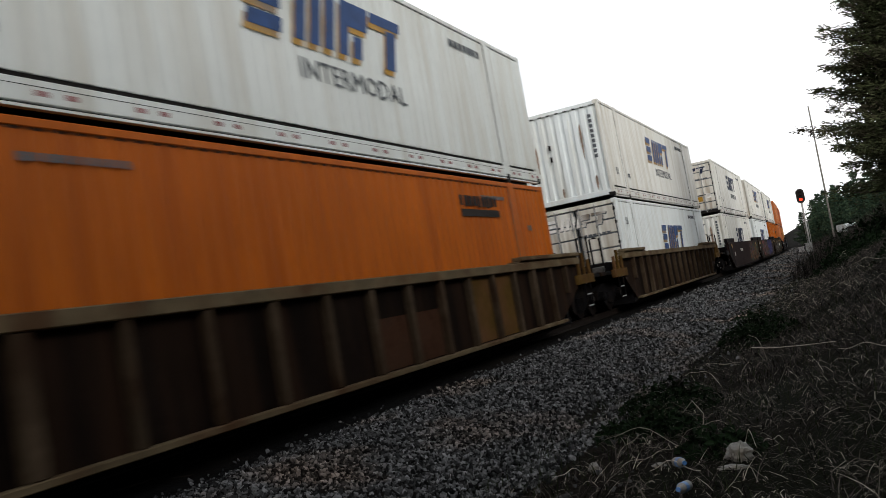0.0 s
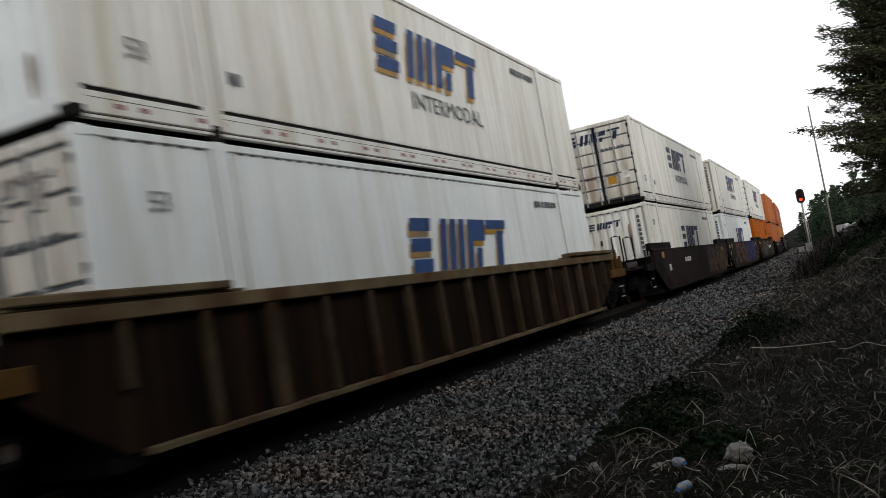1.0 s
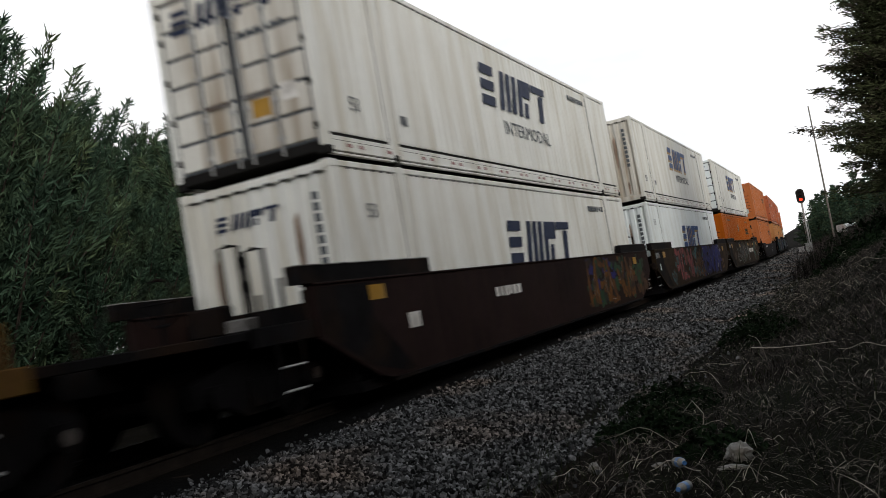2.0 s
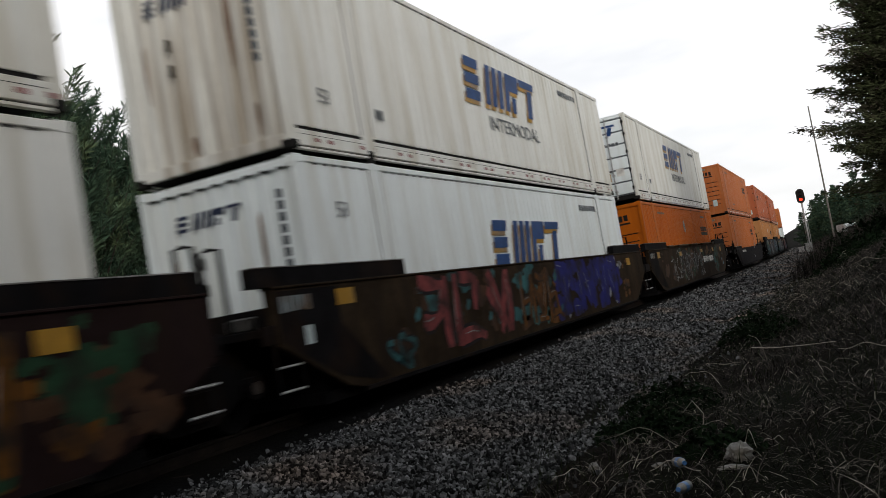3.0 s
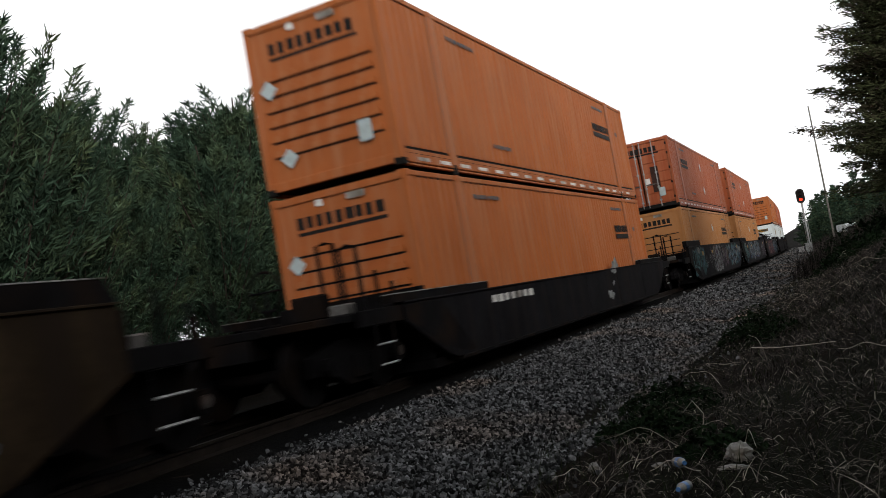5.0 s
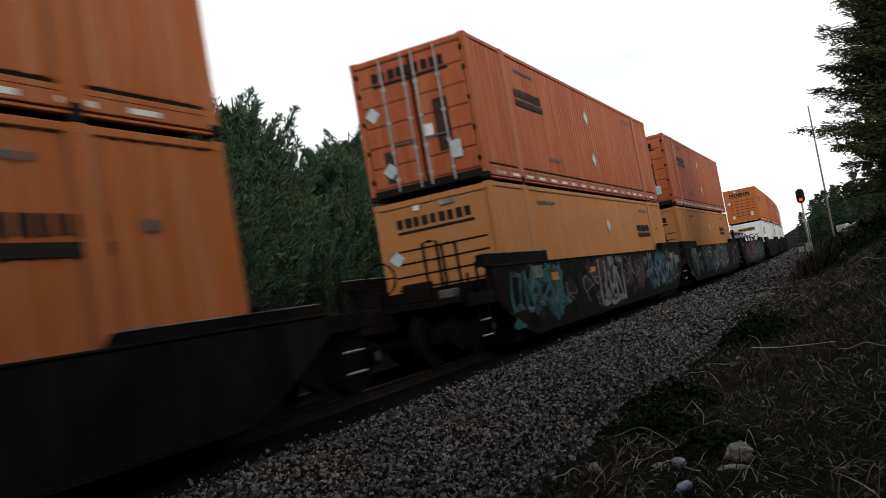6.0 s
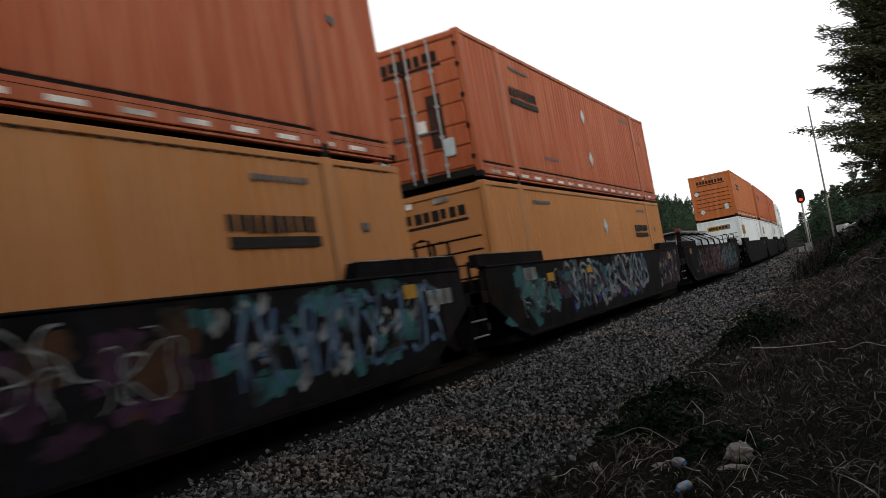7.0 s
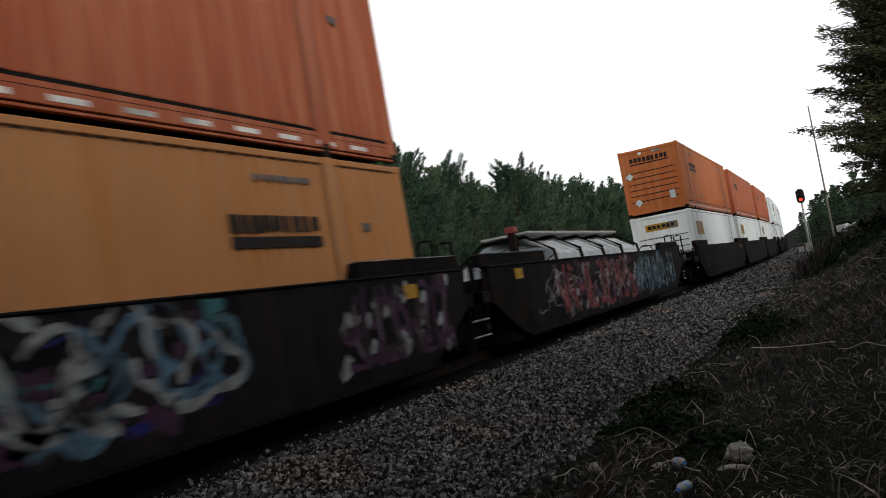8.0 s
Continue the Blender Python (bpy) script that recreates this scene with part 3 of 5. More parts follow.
        part("front_wall", bm, ft, ob)
        for k in range(6):
            bm = bmesh.new()
            z = 0.62 + k * 0.255
            prism(bm, [(-hx + 0.25, z), (hx - 0.25, z), (hx - 0.25, z + 0.05), (hx - 0.27, z + 0.10), (-hx + 0.27, z + 0.10), (-hx + 0.25, z + 0.05)], -fy + 0.012, -fy + 0.055)
            turned(bm, ob, "wall_rib", ft)
            # black strip painted as the shade below the rib
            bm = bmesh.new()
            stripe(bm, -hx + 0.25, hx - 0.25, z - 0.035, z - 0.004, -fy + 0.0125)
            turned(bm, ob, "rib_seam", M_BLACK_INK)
    # markings
    zc = mark_z if mark_z is not None else 1.5
    if mark in ("blue", "navy"):
        tone_m = M_BLUE if mark == "blue" else M_NAVY
        if mark == "blue":
            emblem(ob, M_YELLOW, -2.10, zc - 0.09, 4.1, 0.86, hx - 0.004)
        emblem(ob, tone_m, -2.02, zc, 4.1, 0.86, hx + 0.001)
        if upper:
            lettering(WORDS, M_GREY_INK, ob, Matrix.Translation((hx - 0.003, -1.0, 0.98)) @ OUT_SIDE, 3.0)
        lettering(FEET, M_GREY_INK, ob, Matrix.Translation((hx - 0.004, -7.28, 0.68 if upper else 2.1)) @ OUT_SIDE)
        bm = bmesh.new()
        bars(bm, -5.75, -5.5, 0.62, 0.78, hx - 0.003, 2, rng)
        pieces(bm, ob, "number_bar", M_GREY_INK)
        bm = bmesh.new()
        bars(bm, 4.2, 5.7, 2.42, 2.56, hx - 0.003, 7, rng)
        pieces(bm, ob, "number_bar", M_GREY_INK)
        if front == "door":
            if ft is M_WHITE_DIRTY and mark == "blue":
                emblem(ob, M_GREY_INK, -1.02, 2.19, 1.95, 0.36, -fy + 0.0325, 0.25, True)
            emblem(ob, M_NAVY if mark == "navy" else M_WHITE_INK if ft is M_WHITE_DIRTY else M_BLUE, -1.0, 2.22, 1.9, 0.36, -fy + 0.037, 0.25, True)
            bm = bmesh.new()
            bars(bm, 0.15, 1.0, 1.86, 1.97, -fy + 0.033, 6, rng)
            pieces(bm, ob, "number_bar", M_GREY_INK, at_end=True)
            bm = bmesh.new()
            stripe(bm, 0.22, 0.52, 0.72, 0.98, -fy + 0.033)
            turned(bm, ob, "placard", M_YELLOW, "yellow warning placard")
            bm = bmesh.new()
            stripe(bm, 0.72, 0.98, 0.85, 1.1, -fy + 0.033)
            turned(bm, ob, "placard", M_WHITE_INK, "white placard")
        elif front == "corrugated":
            if front_mark:
                emblem(ob, M_NAVY, -0.75, 2.25, 1.1, 0.22, -fy + 0.026, 0.25, True)
            bm = bmesh.new()
            for k in range(9):
                stripe(bm, 0.92, 1.02, 1.2 + k * 0.15, 1.31 + k * 0.15, -fy + 0.026)
            pieces(bm, ob, "number_bar", M_GREY_INK, at_end=True)
    elif mark == "bars":
        bm = bmesh.new()
        y0, z0 = strip or ((3.85, 1.88) if not upper else (-5.65, 1.90))
        bars(bm, y0, y0 + 1.8, z0, z0 + 0.21, hx - 0.002, 9, rng)
        stripe(bm, y0, y0 + 1.8, z0 - 0.17, z0 - 0.04, hx - 0.002)
        pieces(bm, ob, "name_bar", M_BLACK_INK)
        bm = bmesh.new()
        bars(bm, -5.5, -4.2, 2.5, 2.58, hx - 0.003, 9, rng)
        bars(bm, 4.4, 5.6, 2.5, 2.58, hx - 0.003, 9, rng)
        bars(bm, -4.0, -3.0, 0.6, 0.68, hx - 0.003, 6, rng)
        bars(bm, 6.7, 6.95, 1.9, 2.02, hx - 0.003, 2, rng)
        pieces(bm, ob, "number_bar", M_GREY_INK)
        bm = bmesh.new()
        z0 = 2.30 if front != "door" else 2.36
        bars(bm, -0.85, 0.85, z0, z0 + 0.22, -fy + (0.013 if front != "door" else 0.034), 9, rng)
        stripe(bm, -0.85, 0.85, z0 - 0.09, z0 - 0.03, -fy + (0.013 if front != "door" else 0.034))
        pieces(bm, ob, "name_bar", M_BLACK_INK, at_end=True)
        for x, z in ((-0.95, 1.75), (-0.75, 0.55)):
            bm = bmesh.new()
            prism(bm, [(x, z - 0.17), (x + 0.17, z), (x, z + 0.17), (x - 0.17, z)], -fy + 0.056, -fy + 0.062)
            turned(bm, ob, "placard_holder", M_PLACARD, "pale diamond placard holder")
        bm = bmesh.new()
        box(bm, 0.62, 0.86, fy - 0.075, fy - 0.05, 0.5, 0.85, 0.02)
        part("document_box", bm, M_PLACARD, ob)
        if front == "door":
            for x0, z0, z1, w in ((0.55, 0.7, 1.75, 0.16), (-0.75, 0.3, 0.95, 0.1)):
                bm = bmesh.new()
                stripe(bm, x0 - w, x0 + w, z0, z1, -fy + 0.0335, 0, 0.002)
                turned(bm, ob, "soot_streak", M_SOOT, "dark soot streak")
            bm = bmesh.new()
            stripe(bm, 0.1, 0.32, 1.0, 1.3, -fy + 0.036)
            turned(bm, ob, "placard", M_WHITE_INK, "white placard")
        else:
            for x0, w in ((0.35, 0.17), (-0.35, 0.07)):
                bm = bmesh.new()
                stripe(bm, x0 - w, x0 + w, 2.64, 2.75, -fy + 0.046)
                turned(bm, ob, "placard", M_WHITE_INK, "white placard")
    elif mark == "label":
        bm = bmesh.new()
        box(bm, hx - 0.006, hx + 0.004, -6.9, -5.0, 1.75, 2.35)
        part("side_label", bm, M_YELLOW, ob, "yellow label on the side")
        bm = bmesh.new()
        stripe(bm, -0.7, 0.7, 2.2, 2.5, -fy + 0.013)
        turned(bm, ob, "front_label", M_YELLOW, "yellow label on the end wall")
        bm = bmesh.new()
        bars(bm, -0.6, 0.6, 2.27, 2.43, -fy + 0.018, 6, rng)
        pieces(bm, ob, "name_bar", M_BLACK_INK, at_end=True)
    for kind, y, z in extras:
        bm = bmesh.new()
        if kind == "diamond":
            prism(bm, [(y, z - 0.2), (y + 0.19, z), (y, z + 0.2), (y - 0.19, z)], hx - 0.004, hx + 0.008)
            part("placard_holder", bm, M_PLACARD, ob, "pale diamond placard holder")
        else:
            prism(bm, [(y - 0.07, z - 0.24), (y + 0.07, z - 0.24), (y + 0.19, z - 0.03), (y + 0.19, z + 0.03), (y + 0.07, z + 0.24), (y - 0.07, z + 0.24), (y - 0.19, z + 0.03), (y - 0.19, z - 0.03)], hx - 0.004, hx + 0.008)
            plate = part("placard_holder", bm, M_PLACARD_GREY, ob, "grey eight-sided placard holder")
            for dz in (-0.07, 0.0, 0.07):
                bm = bmesh.new()
                stripe(bm, y - 0.12, y + 0.12, z + dz - 0.012, z + dz + 0.012, hx + 0.009)
                part("placard_slot", bm, M_GREY_INK, plate)
    return ob


# ---- well cars ----
def ribbon(bm, pts, width, x):
    """A sprayed stroke along points (y, z) on the side at x."""
    left, right = [], []
    n = len(pts)
    for i, (y, z) in enumerate(pts):
        ya, za = pts[max(i - 1, 0)]
        yb, zb = pts[min(i + 1, n - 1)]
        d = math.hypot(yb - ya, zb - za) or 1
        w = width * (0.75 + 0.25 * math.sin(i * 1.3))
        ny, nz = -(zb - za) / d * w / 2, (yb - ya) / d * w / 2
        left.append(bm.verts.new((x, y + ny, min(1.48, max(0.2, z + nz)))))
        right.append(bm.verts.new((x, y - ny, min(1.48, max(0.2, z - nz)))))
    for i in range(n - 1):
        bm.faces.new((left[i], right[i], right[i + 1], left[i + 1]))


def spray(parent, y0, y1, fill, edge, cell, rng, z0=0.3, z1=1.42, width=0.2, fuzz=0.5):
    """A run of sprayed, unreadable strokes with an outline."""
    inner, outer = bmesh.new(), bmesh.new()
    y, k = y0, 0
    while y < y1 - cell * 0.4:
        w = cell * rng.uniform(0.8, 1.2)
        h = z1 - z0
        k += 1
        for _ in range(3):
            cy, cz = y + w * rng.uniform(0.1, 0.9), z0 + h * rng.uniform(0.3, 0.7)
            ry, rz = w * rng.uniform(0.25, 0.6), h * rng.uniform(0.2, 0.45)
            start, sweep, turn = rng.uniform(0, 6.28), rng.uniform(1.6, 4.4), rng.uniform(-0.6, 0.6)
            run = []
            for q in range(14):
                a = start + sweep * q / 13
                r = 1 + 0.25 * math.sin(a * 3 + start)
                p, u = ry * r * math.cos(a), rz * r * math.sin(a)
                run.append((cy + p * math.cos(turn) - u * math.sin(turn), cz + p * math.sin(turn) + u * math.cos(turn)))
            ribbon(outer, run, width * 1.5, 1.5030 + k * 0.00002)
            ribbon(inner, run, width * rng.uniform(0.7, 1.1), 1.5050 + k * 0.00002)
        y += w
    tagged(part("graffiti_outline", outer, SPRAY[edge], parent), kind="stuff")
    tagged(part("graffiti", inner, SPRAY[fill], parent), kind="stuff")


STROKES = (((0.05, 0), (0.22, 1)), ((0.22, 0.95), (0.85, 0.86)), ((0.85, 0.9), (0.62, 0.45)), ((0.15, 0.45), (0.7, 0.5)), ((0.55, 0.5), (0.95, 0.0)), ((0.9, 0.95), (0.45, 0.02)),
           ((0.1, 0.08), (0.8, 0.04)), ((0.2, 0.98), (0.75, 0.02)), ((0.78, 0.02), (0.9, 0.98)), ((0.1, 0.7), (0.5, 0.1)))


def block_piece(parent, y0, y1, fill, edge, accent, cell, rng, z0=0.3, z1=1.44, width=0.26):
    """A sprayed piece of thick leaning strokes, unreadable: dark outline, filled stroke, thin pale glints, flecks of another colour."""
    layers = {name: bmesh.new() for name in ("edge", "fill", "accent", "glint")}
    y, h, k = y0, z1 - z0, 0
    while y < y1 - cell * 0.4:
        w = cell * rng.uniform(0.85, 1.1)
        for (ay, az), (by, bz) in rng.sample(STROKES, 4):
            k += 1
            a = (y + w * (ay + rng.uniform(-0.06, 0.06)), z0 + h * az)
            b = (y + w * (by + rng.uniform(-0.06, 0.06)), z0 + h * bz)
            bow = rng.uniform(-0.1, 0.1)
            run = [(a[0] + (b[0] - a[0]) * t + bow * math.sin(math.pi * t), a[1] + (b[1] - a[1]) * t + bow * math.sin(math.pi * t)) for t in (0, 0.25, 0.5, 0.75, 1)]
            ribbon(layers["edge"], run, width * 1.45, 1.5032 + k * 0.00002)
            ribbon(layers["fill"], run, width, 1.5050 + k * 0.00002)
            if k % 2:
                ribbon(layers["glint"], [(p - width * 0.34, q + 0.03) for p, q in run[1:4]], 0.02, 1.5072)
        for _ in range(3):
            cy, cz, r = y + w * rng.random(), z0 + h * rng.random(), rng.uniform(0.08, 0.16)
            ribbon(layers["accent"], [(cy - r, cz - r * 0.6), (cy, cz), (cy + r * 0.6, cz + r)], r * 1.3, 1.5026 + k * 0.00001)
        y += w
    for name, bm, tone in (("graffiti_outline", layers["edge"], edge), ("graffiti", layers["fill"], fill), ("graffiti_fleck", layers["accent"], accent), ("graffiti_glint", layers["glint"], "white")):
        tagged(part(name, bm, SPRAY[tone], parent), kind="stuff")


def patches(parent, y0, y1, n, colour, rng, size=(0.07, 0.34)):
    bm = bmesh.new()
    for i in range(int(n * 2.2)):
        y, z, r = rng.uniform(y0, y1), rng.uniform(0.35, 1.4), rng.uniform(*size)
        m, p, q = 22, rng.uniform(0, 6.28), rng.uniform(0, 6.28)
        vs = []
        for j in range(m):
            a = 2 * math.pi * j / m
            d = r * (0.8 + 0.22 * math.sin(2 * a + p) + 0.16 * math.sin(5 * a + q) + rng.uniform(-0.04, 0.04))
            vs.append(bm.verts.new((1.5012 + i * 0.00001, y + 1.3 * d * math.cos(a), min(1.48, max(0.2, z + 0.7 * d * math.sin(a))))))
        bm.faces.new(vs)
    tagged(part("paint_patch", bm, SPRAY[colour], parent), kind="stuff")


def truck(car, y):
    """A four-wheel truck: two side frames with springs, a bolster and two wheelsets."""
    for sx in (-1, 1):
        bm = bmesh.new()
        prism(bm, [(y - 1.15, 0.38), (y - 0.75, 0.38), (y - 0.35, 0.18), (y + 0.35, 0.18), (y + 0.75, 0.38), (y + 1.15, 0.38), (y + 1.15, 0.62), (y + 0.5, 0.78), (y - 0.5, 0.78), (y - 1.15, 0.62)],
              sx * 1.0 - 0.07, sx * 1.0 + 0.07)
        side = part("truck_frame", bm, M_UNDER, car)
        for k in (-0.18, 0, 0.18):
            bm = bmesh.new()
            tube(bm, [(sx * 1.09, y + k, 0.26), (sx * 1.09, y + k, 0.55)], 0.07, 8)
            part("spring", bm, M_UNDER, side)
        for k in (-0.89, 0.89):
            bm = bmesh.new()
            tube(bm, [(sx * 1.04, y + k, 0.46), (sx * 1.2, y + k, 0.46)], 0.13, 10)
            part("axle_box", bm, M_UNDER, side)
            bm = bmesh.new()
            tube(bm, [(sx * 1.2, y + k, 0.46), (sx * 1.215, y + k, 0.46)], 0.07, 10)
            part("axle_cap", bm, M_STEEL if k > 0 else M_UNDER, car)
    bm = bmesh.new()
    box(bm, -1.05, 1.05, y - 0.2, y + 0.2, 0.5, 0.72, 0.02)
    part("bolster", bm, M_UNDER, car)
    sets = []
    for k in (-0.89, 0.89):
        bm = bmesh.new()
        tube(bm, [(-1.0, 0, 0), (1.0, 0, 0)], 0.08, 8)
        for sx in (-1, 1):
            a, b = sx * 0.69, sx * 0.82
            tube(bm, [(a - sx * 0.03, 0, 0), (a, 0, 0)], 0.49, 20)
            tube(bm, [(a, 0, 0), (b, 0, 0)], 0.457, 20)
            for h in range(3):
                ang = 2 * math.pi * h / 3
                tube(bm, [(b, 0.25 * math.cos(ang), 0.25 * math.sin(ang)), (b + sx * 0.012, 0.25 * math.cos(ang), 0.25 * math.sin(ang))], 0.05, 6)
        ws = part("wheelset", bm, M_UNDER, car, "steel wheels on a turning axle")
        ws.location = (0, y + k, 0.457)
        sets.append(ws)
    return sets


WHEELS = []


def well_car(label, style, paint, front_gap, rear_gap, trucks, seed, tags=(), load_pads=(), low=0.0):
    """Origin on the rail's level under the middle of the load. front_gap, rear_gap: how far the car reaches past the container."""
    rng = random.Random(seed)
    ob = tagged(new("well_car"), label, "freight car", group="cars of the train")
    for sx in (1, -1):
        def span(x0, x1):
            return sorted((sx * x0, sx * x1))
        if style == "ribbed":
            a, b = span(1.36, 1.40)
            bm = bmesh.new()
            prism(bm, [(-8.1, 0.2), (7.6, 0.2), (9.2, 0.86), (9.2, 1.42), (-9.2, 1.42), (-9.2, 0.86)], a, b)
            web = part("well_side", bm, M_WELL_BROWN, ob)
            bm = bmesh.new()
            a, b = span(1.33, 1.52)
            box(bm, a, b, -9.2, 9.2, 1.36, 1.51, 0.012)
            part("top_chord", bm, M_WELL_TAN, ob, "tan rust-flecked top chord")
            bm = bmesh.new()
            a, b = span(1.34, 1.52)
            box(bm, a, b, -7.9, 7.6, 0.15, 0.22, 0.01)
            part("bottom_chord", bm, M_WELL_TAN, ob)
            for k in range(16):
                y = -7.68 + k * 1.079 - 0.35
                if abs(y) > 8.6:
                    continue
                bm = bmesh.new()
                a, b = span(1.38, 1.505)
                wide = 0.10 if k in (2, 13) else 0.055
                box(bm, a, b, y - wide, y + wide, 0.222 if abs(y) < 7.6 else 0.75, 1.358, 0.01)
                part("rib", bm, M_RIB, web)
                if k in (10, 11) and seed == 1:
                    bm = bmesh.new()
                    a, b = span(1.4005, 1.408)
                    box(bm, a, b, y + wide + 0.02, y + 1.0, 0.24, 1.35)
                    part("side_panel", bm, M_WELL_YELLOW, web, "ochre repainted side panel")
                elif k in (7, 8) and seed == 1:
                    bm = bmesh.new()
                    a, b = span(1.4005, 1.408)
                    box(bm, a, b, y + wide + 0.02, y + 1.0, 0.24, 0.95)
                    part("side_panel", bm, M_RUST_PLATE, web, "rust-brown patch plate")
            for y0, y1 in ((-9.2, -6.3), (5.05, 9.15)):
                bm = bmesh.new()
                a, b = span(1.32, 1.50)
                box(bm, a, b, y0, y1, 1.511, 1.545, 0.01)
                a, b = span(1.33, 1.56)
                box(bm, a, b, y0 + (0.25 if y0 > 0 else 0), y1 - (0.25 if y0 < 0 else 0), 1.546, 1.63, 0.015)
                part("end_rail", bm, M_WELL_BROWN if sx < 0 else M_WELL_TAN, ob)
        else:
            top, rise = 1.49 - low, 0.24 - 0.25 * low
            a, b = span(1.37, 1.50)
            bm = bmesh.new()
            prism(bm, [(-7.65, 0.16), (7.65, 0.16), (8.0, 0.24), (9.25, 0.86), (9.25, top), (-9.25, top), (-9.25, 0.86), (-8.0, 0.24)], a, b)
            web = part("well_side", bm, paint, ob)
            bm = bmesh.new()
            a, b = span(1.33, 1.525)
            box(bm, a, b, -9.25, 9.25, top + 0.001, top + 0.03, 0.006)
            part("top_chord", bm, paint, ob)
            bm = bmesh.new()
            a, b = span(1.36, 1.52)
            box(bm, a, b, -7.6, 7.6, 0.10, 0.158, 0.006)
            part("bottom_chord", bm, M_UNDER, ob)
            for y in (-8.6, -5.9, -2.95, 0.0, 2.95, 5.9, 8.6):
                bm = bmesh.new()
                a, b = span(1.4985, 1.5025)
                box(bm, a, b, y - 0.03, y + 0.03, 0.22 if abs(y) < 7.6 else 0.7, top - 0.005)
                part("seam", bm, paint, web)
            # flat black sheet added to darken the car's end
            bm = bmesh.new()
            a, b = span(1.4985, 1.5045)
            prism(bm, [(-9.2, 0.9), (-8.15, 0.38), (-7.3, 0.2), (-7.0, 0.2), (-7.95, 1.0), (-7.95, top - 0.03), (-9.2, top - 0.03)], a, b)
            part("end_plate", bm, M_UNDER, web, "thin black sheet that darkens the car's end")
            for y0, y1 in ((-9.55, -6.05), (5.95, 9.25)):
                bm = bmesh.new()
                a, b = span(1.34, 1.50)
                i = 0.12
                prism(bm, [(y0, top + 0.031), (y1, top + 0.031), (y1 - (i if y1 > 0 else 0), top + rise), (y0 + (i if y1 > 0 else 0), top + rise)], a, b)
                lifted = part("end_rail", bm, M_UNDER, ob, "dark raised rail at the end of the well")
                # thin pale strip painted as the rail's skylit top edge
                bm = bmesh.new()
                a, b = span(1.345, 1.506)
                box(bm, a, b, y0 + (i if y1 > 0 else 0), y1 - (i if y1 > 0 else 0), top + rise + 0.001, top + rise + 0.013)
                part("rail_cap", bm, M_EDGE_HIGHLIGHT, lifted, "pale strip, sky highlight painted on the upper edge")
            for y0, y1 in load_pads:
                bm = bmesh.new()
                a, b = span(1.33, 1.56)
                box(bm, a, b, y0, y1, top + 0.031, top + 0.11, 0.02)
                pad = part("load_pad", bm, M_WELL_OLIVE, ob)
                # the same painted highlight on top of the pad
                bm = bmesh.new()
                a, b = span(1.35, 1.562)
                box(bm, a, b, y0 + 0.02, y1 - 0.02, top + 0.111, top + 0.121)
                part("pad_edge", bm, M_EDGE_HIGHLIGHT, pad, "pale strip, sky highlight painted on the upper edge")
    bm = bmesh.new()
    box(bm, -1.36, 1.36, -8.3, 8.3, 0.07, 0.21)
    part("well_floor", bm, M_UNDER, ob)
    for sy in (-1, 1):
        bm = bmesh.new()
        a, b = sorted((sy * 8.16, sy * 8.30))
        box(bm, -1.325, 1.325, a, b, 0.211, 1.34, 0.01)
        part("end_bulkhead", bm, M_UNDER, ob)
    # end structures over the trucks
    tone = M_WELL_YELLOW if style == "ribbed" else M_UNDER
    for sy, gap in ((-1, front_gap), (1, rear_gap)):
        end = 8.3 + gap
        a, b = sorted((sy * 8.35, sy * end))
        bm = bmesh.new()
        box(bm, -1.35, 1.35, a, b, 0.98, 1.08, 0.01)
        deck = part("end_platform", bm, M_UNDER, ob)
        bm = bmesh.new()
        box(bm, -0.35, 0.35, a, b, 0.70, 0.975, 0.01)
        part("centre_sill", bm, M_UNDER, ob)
        c, d = sorted((sy * 9.0, sy * min(end, 10.4)))
        for sx in (-1, 1):
            bm = bmesh.new()
            e, f = sorted((sx * 1.36, sx * 1.47))
            box(bm, e, f, c, d, 0.88, 1.10, 0.012)
            part("side_beam", bm, tone, ob)
            for k in range(3):
                bm = bmesh.new()
                y = sy * (9.35 + 0.42 * k)
                if abs(y) > end - 0.1:
                    continue
                z = 1.62 if k == 1 else 1.45
                tube(bm, [(sx * 1.42, y, 1.10), (sx * 1.42, y, z)], 0.028 if style != "ribbed" else 0.05, 6)
                part("grab_post", bm, tone, ob)
            for k in range(3):
                bm = bmesh.new()
                y = sy * min(end - 0.35, 9.8)
                tube(bm, [(sx * 1.44, y - 0.24, 0.35 + k * 0.27), (sx * 1.44, y + 0.24, 0.35 + k * 0.27)], 0.016, 6)
                part("ladder_rung", bm, M_CABINET, ob)
            for k in (-0.24, 0.24):
                bm = bmesh.new()
                y = sy * min(end - 0.35, 9.8) + k
                tube(bm, [(sx * 1.44, y, 0.3), (sx * 1.44, y, 0.98)], 0.018, 6)
                part("ladder_rail", bm, M_UNDER, ob)
        if sy < 0:
            for x, z in ((0.25, 2.15), (0.62, 2.05)):
                bm = bmesh.new()
                y = -9.3
                tube(bm, [(x, y, 1.08), (x, y, z), (x + 0.14, y, z + 0.02), (x + 0.28, y, z), (x + 0.28, y, 1.08)], 0.03, 6)
                part("guard_hoop", bm, M_UNDER, ob)
            bm = bmesh.new()
            tube(bm, [(-0.55 + 0.3 * math.cos(t), -9.6, 1.62 + 0.3 * math.sin(t)) for t in (2 * math.pi * k / 16 for k in range(17))], 0.022, 6)
            tube(bm, [(-0.55, -9.6, 1.08), (-0.55, -9.6, 1.62)], 0.03, 6)
            tube(bm, [(-0.85, -9.6, 1.62), (-0.25, -9.6, 1.62)], 0.015, 5)
            part("brake_wheel", bm, M_UNDER, ob)
            bm = bmesh.new()
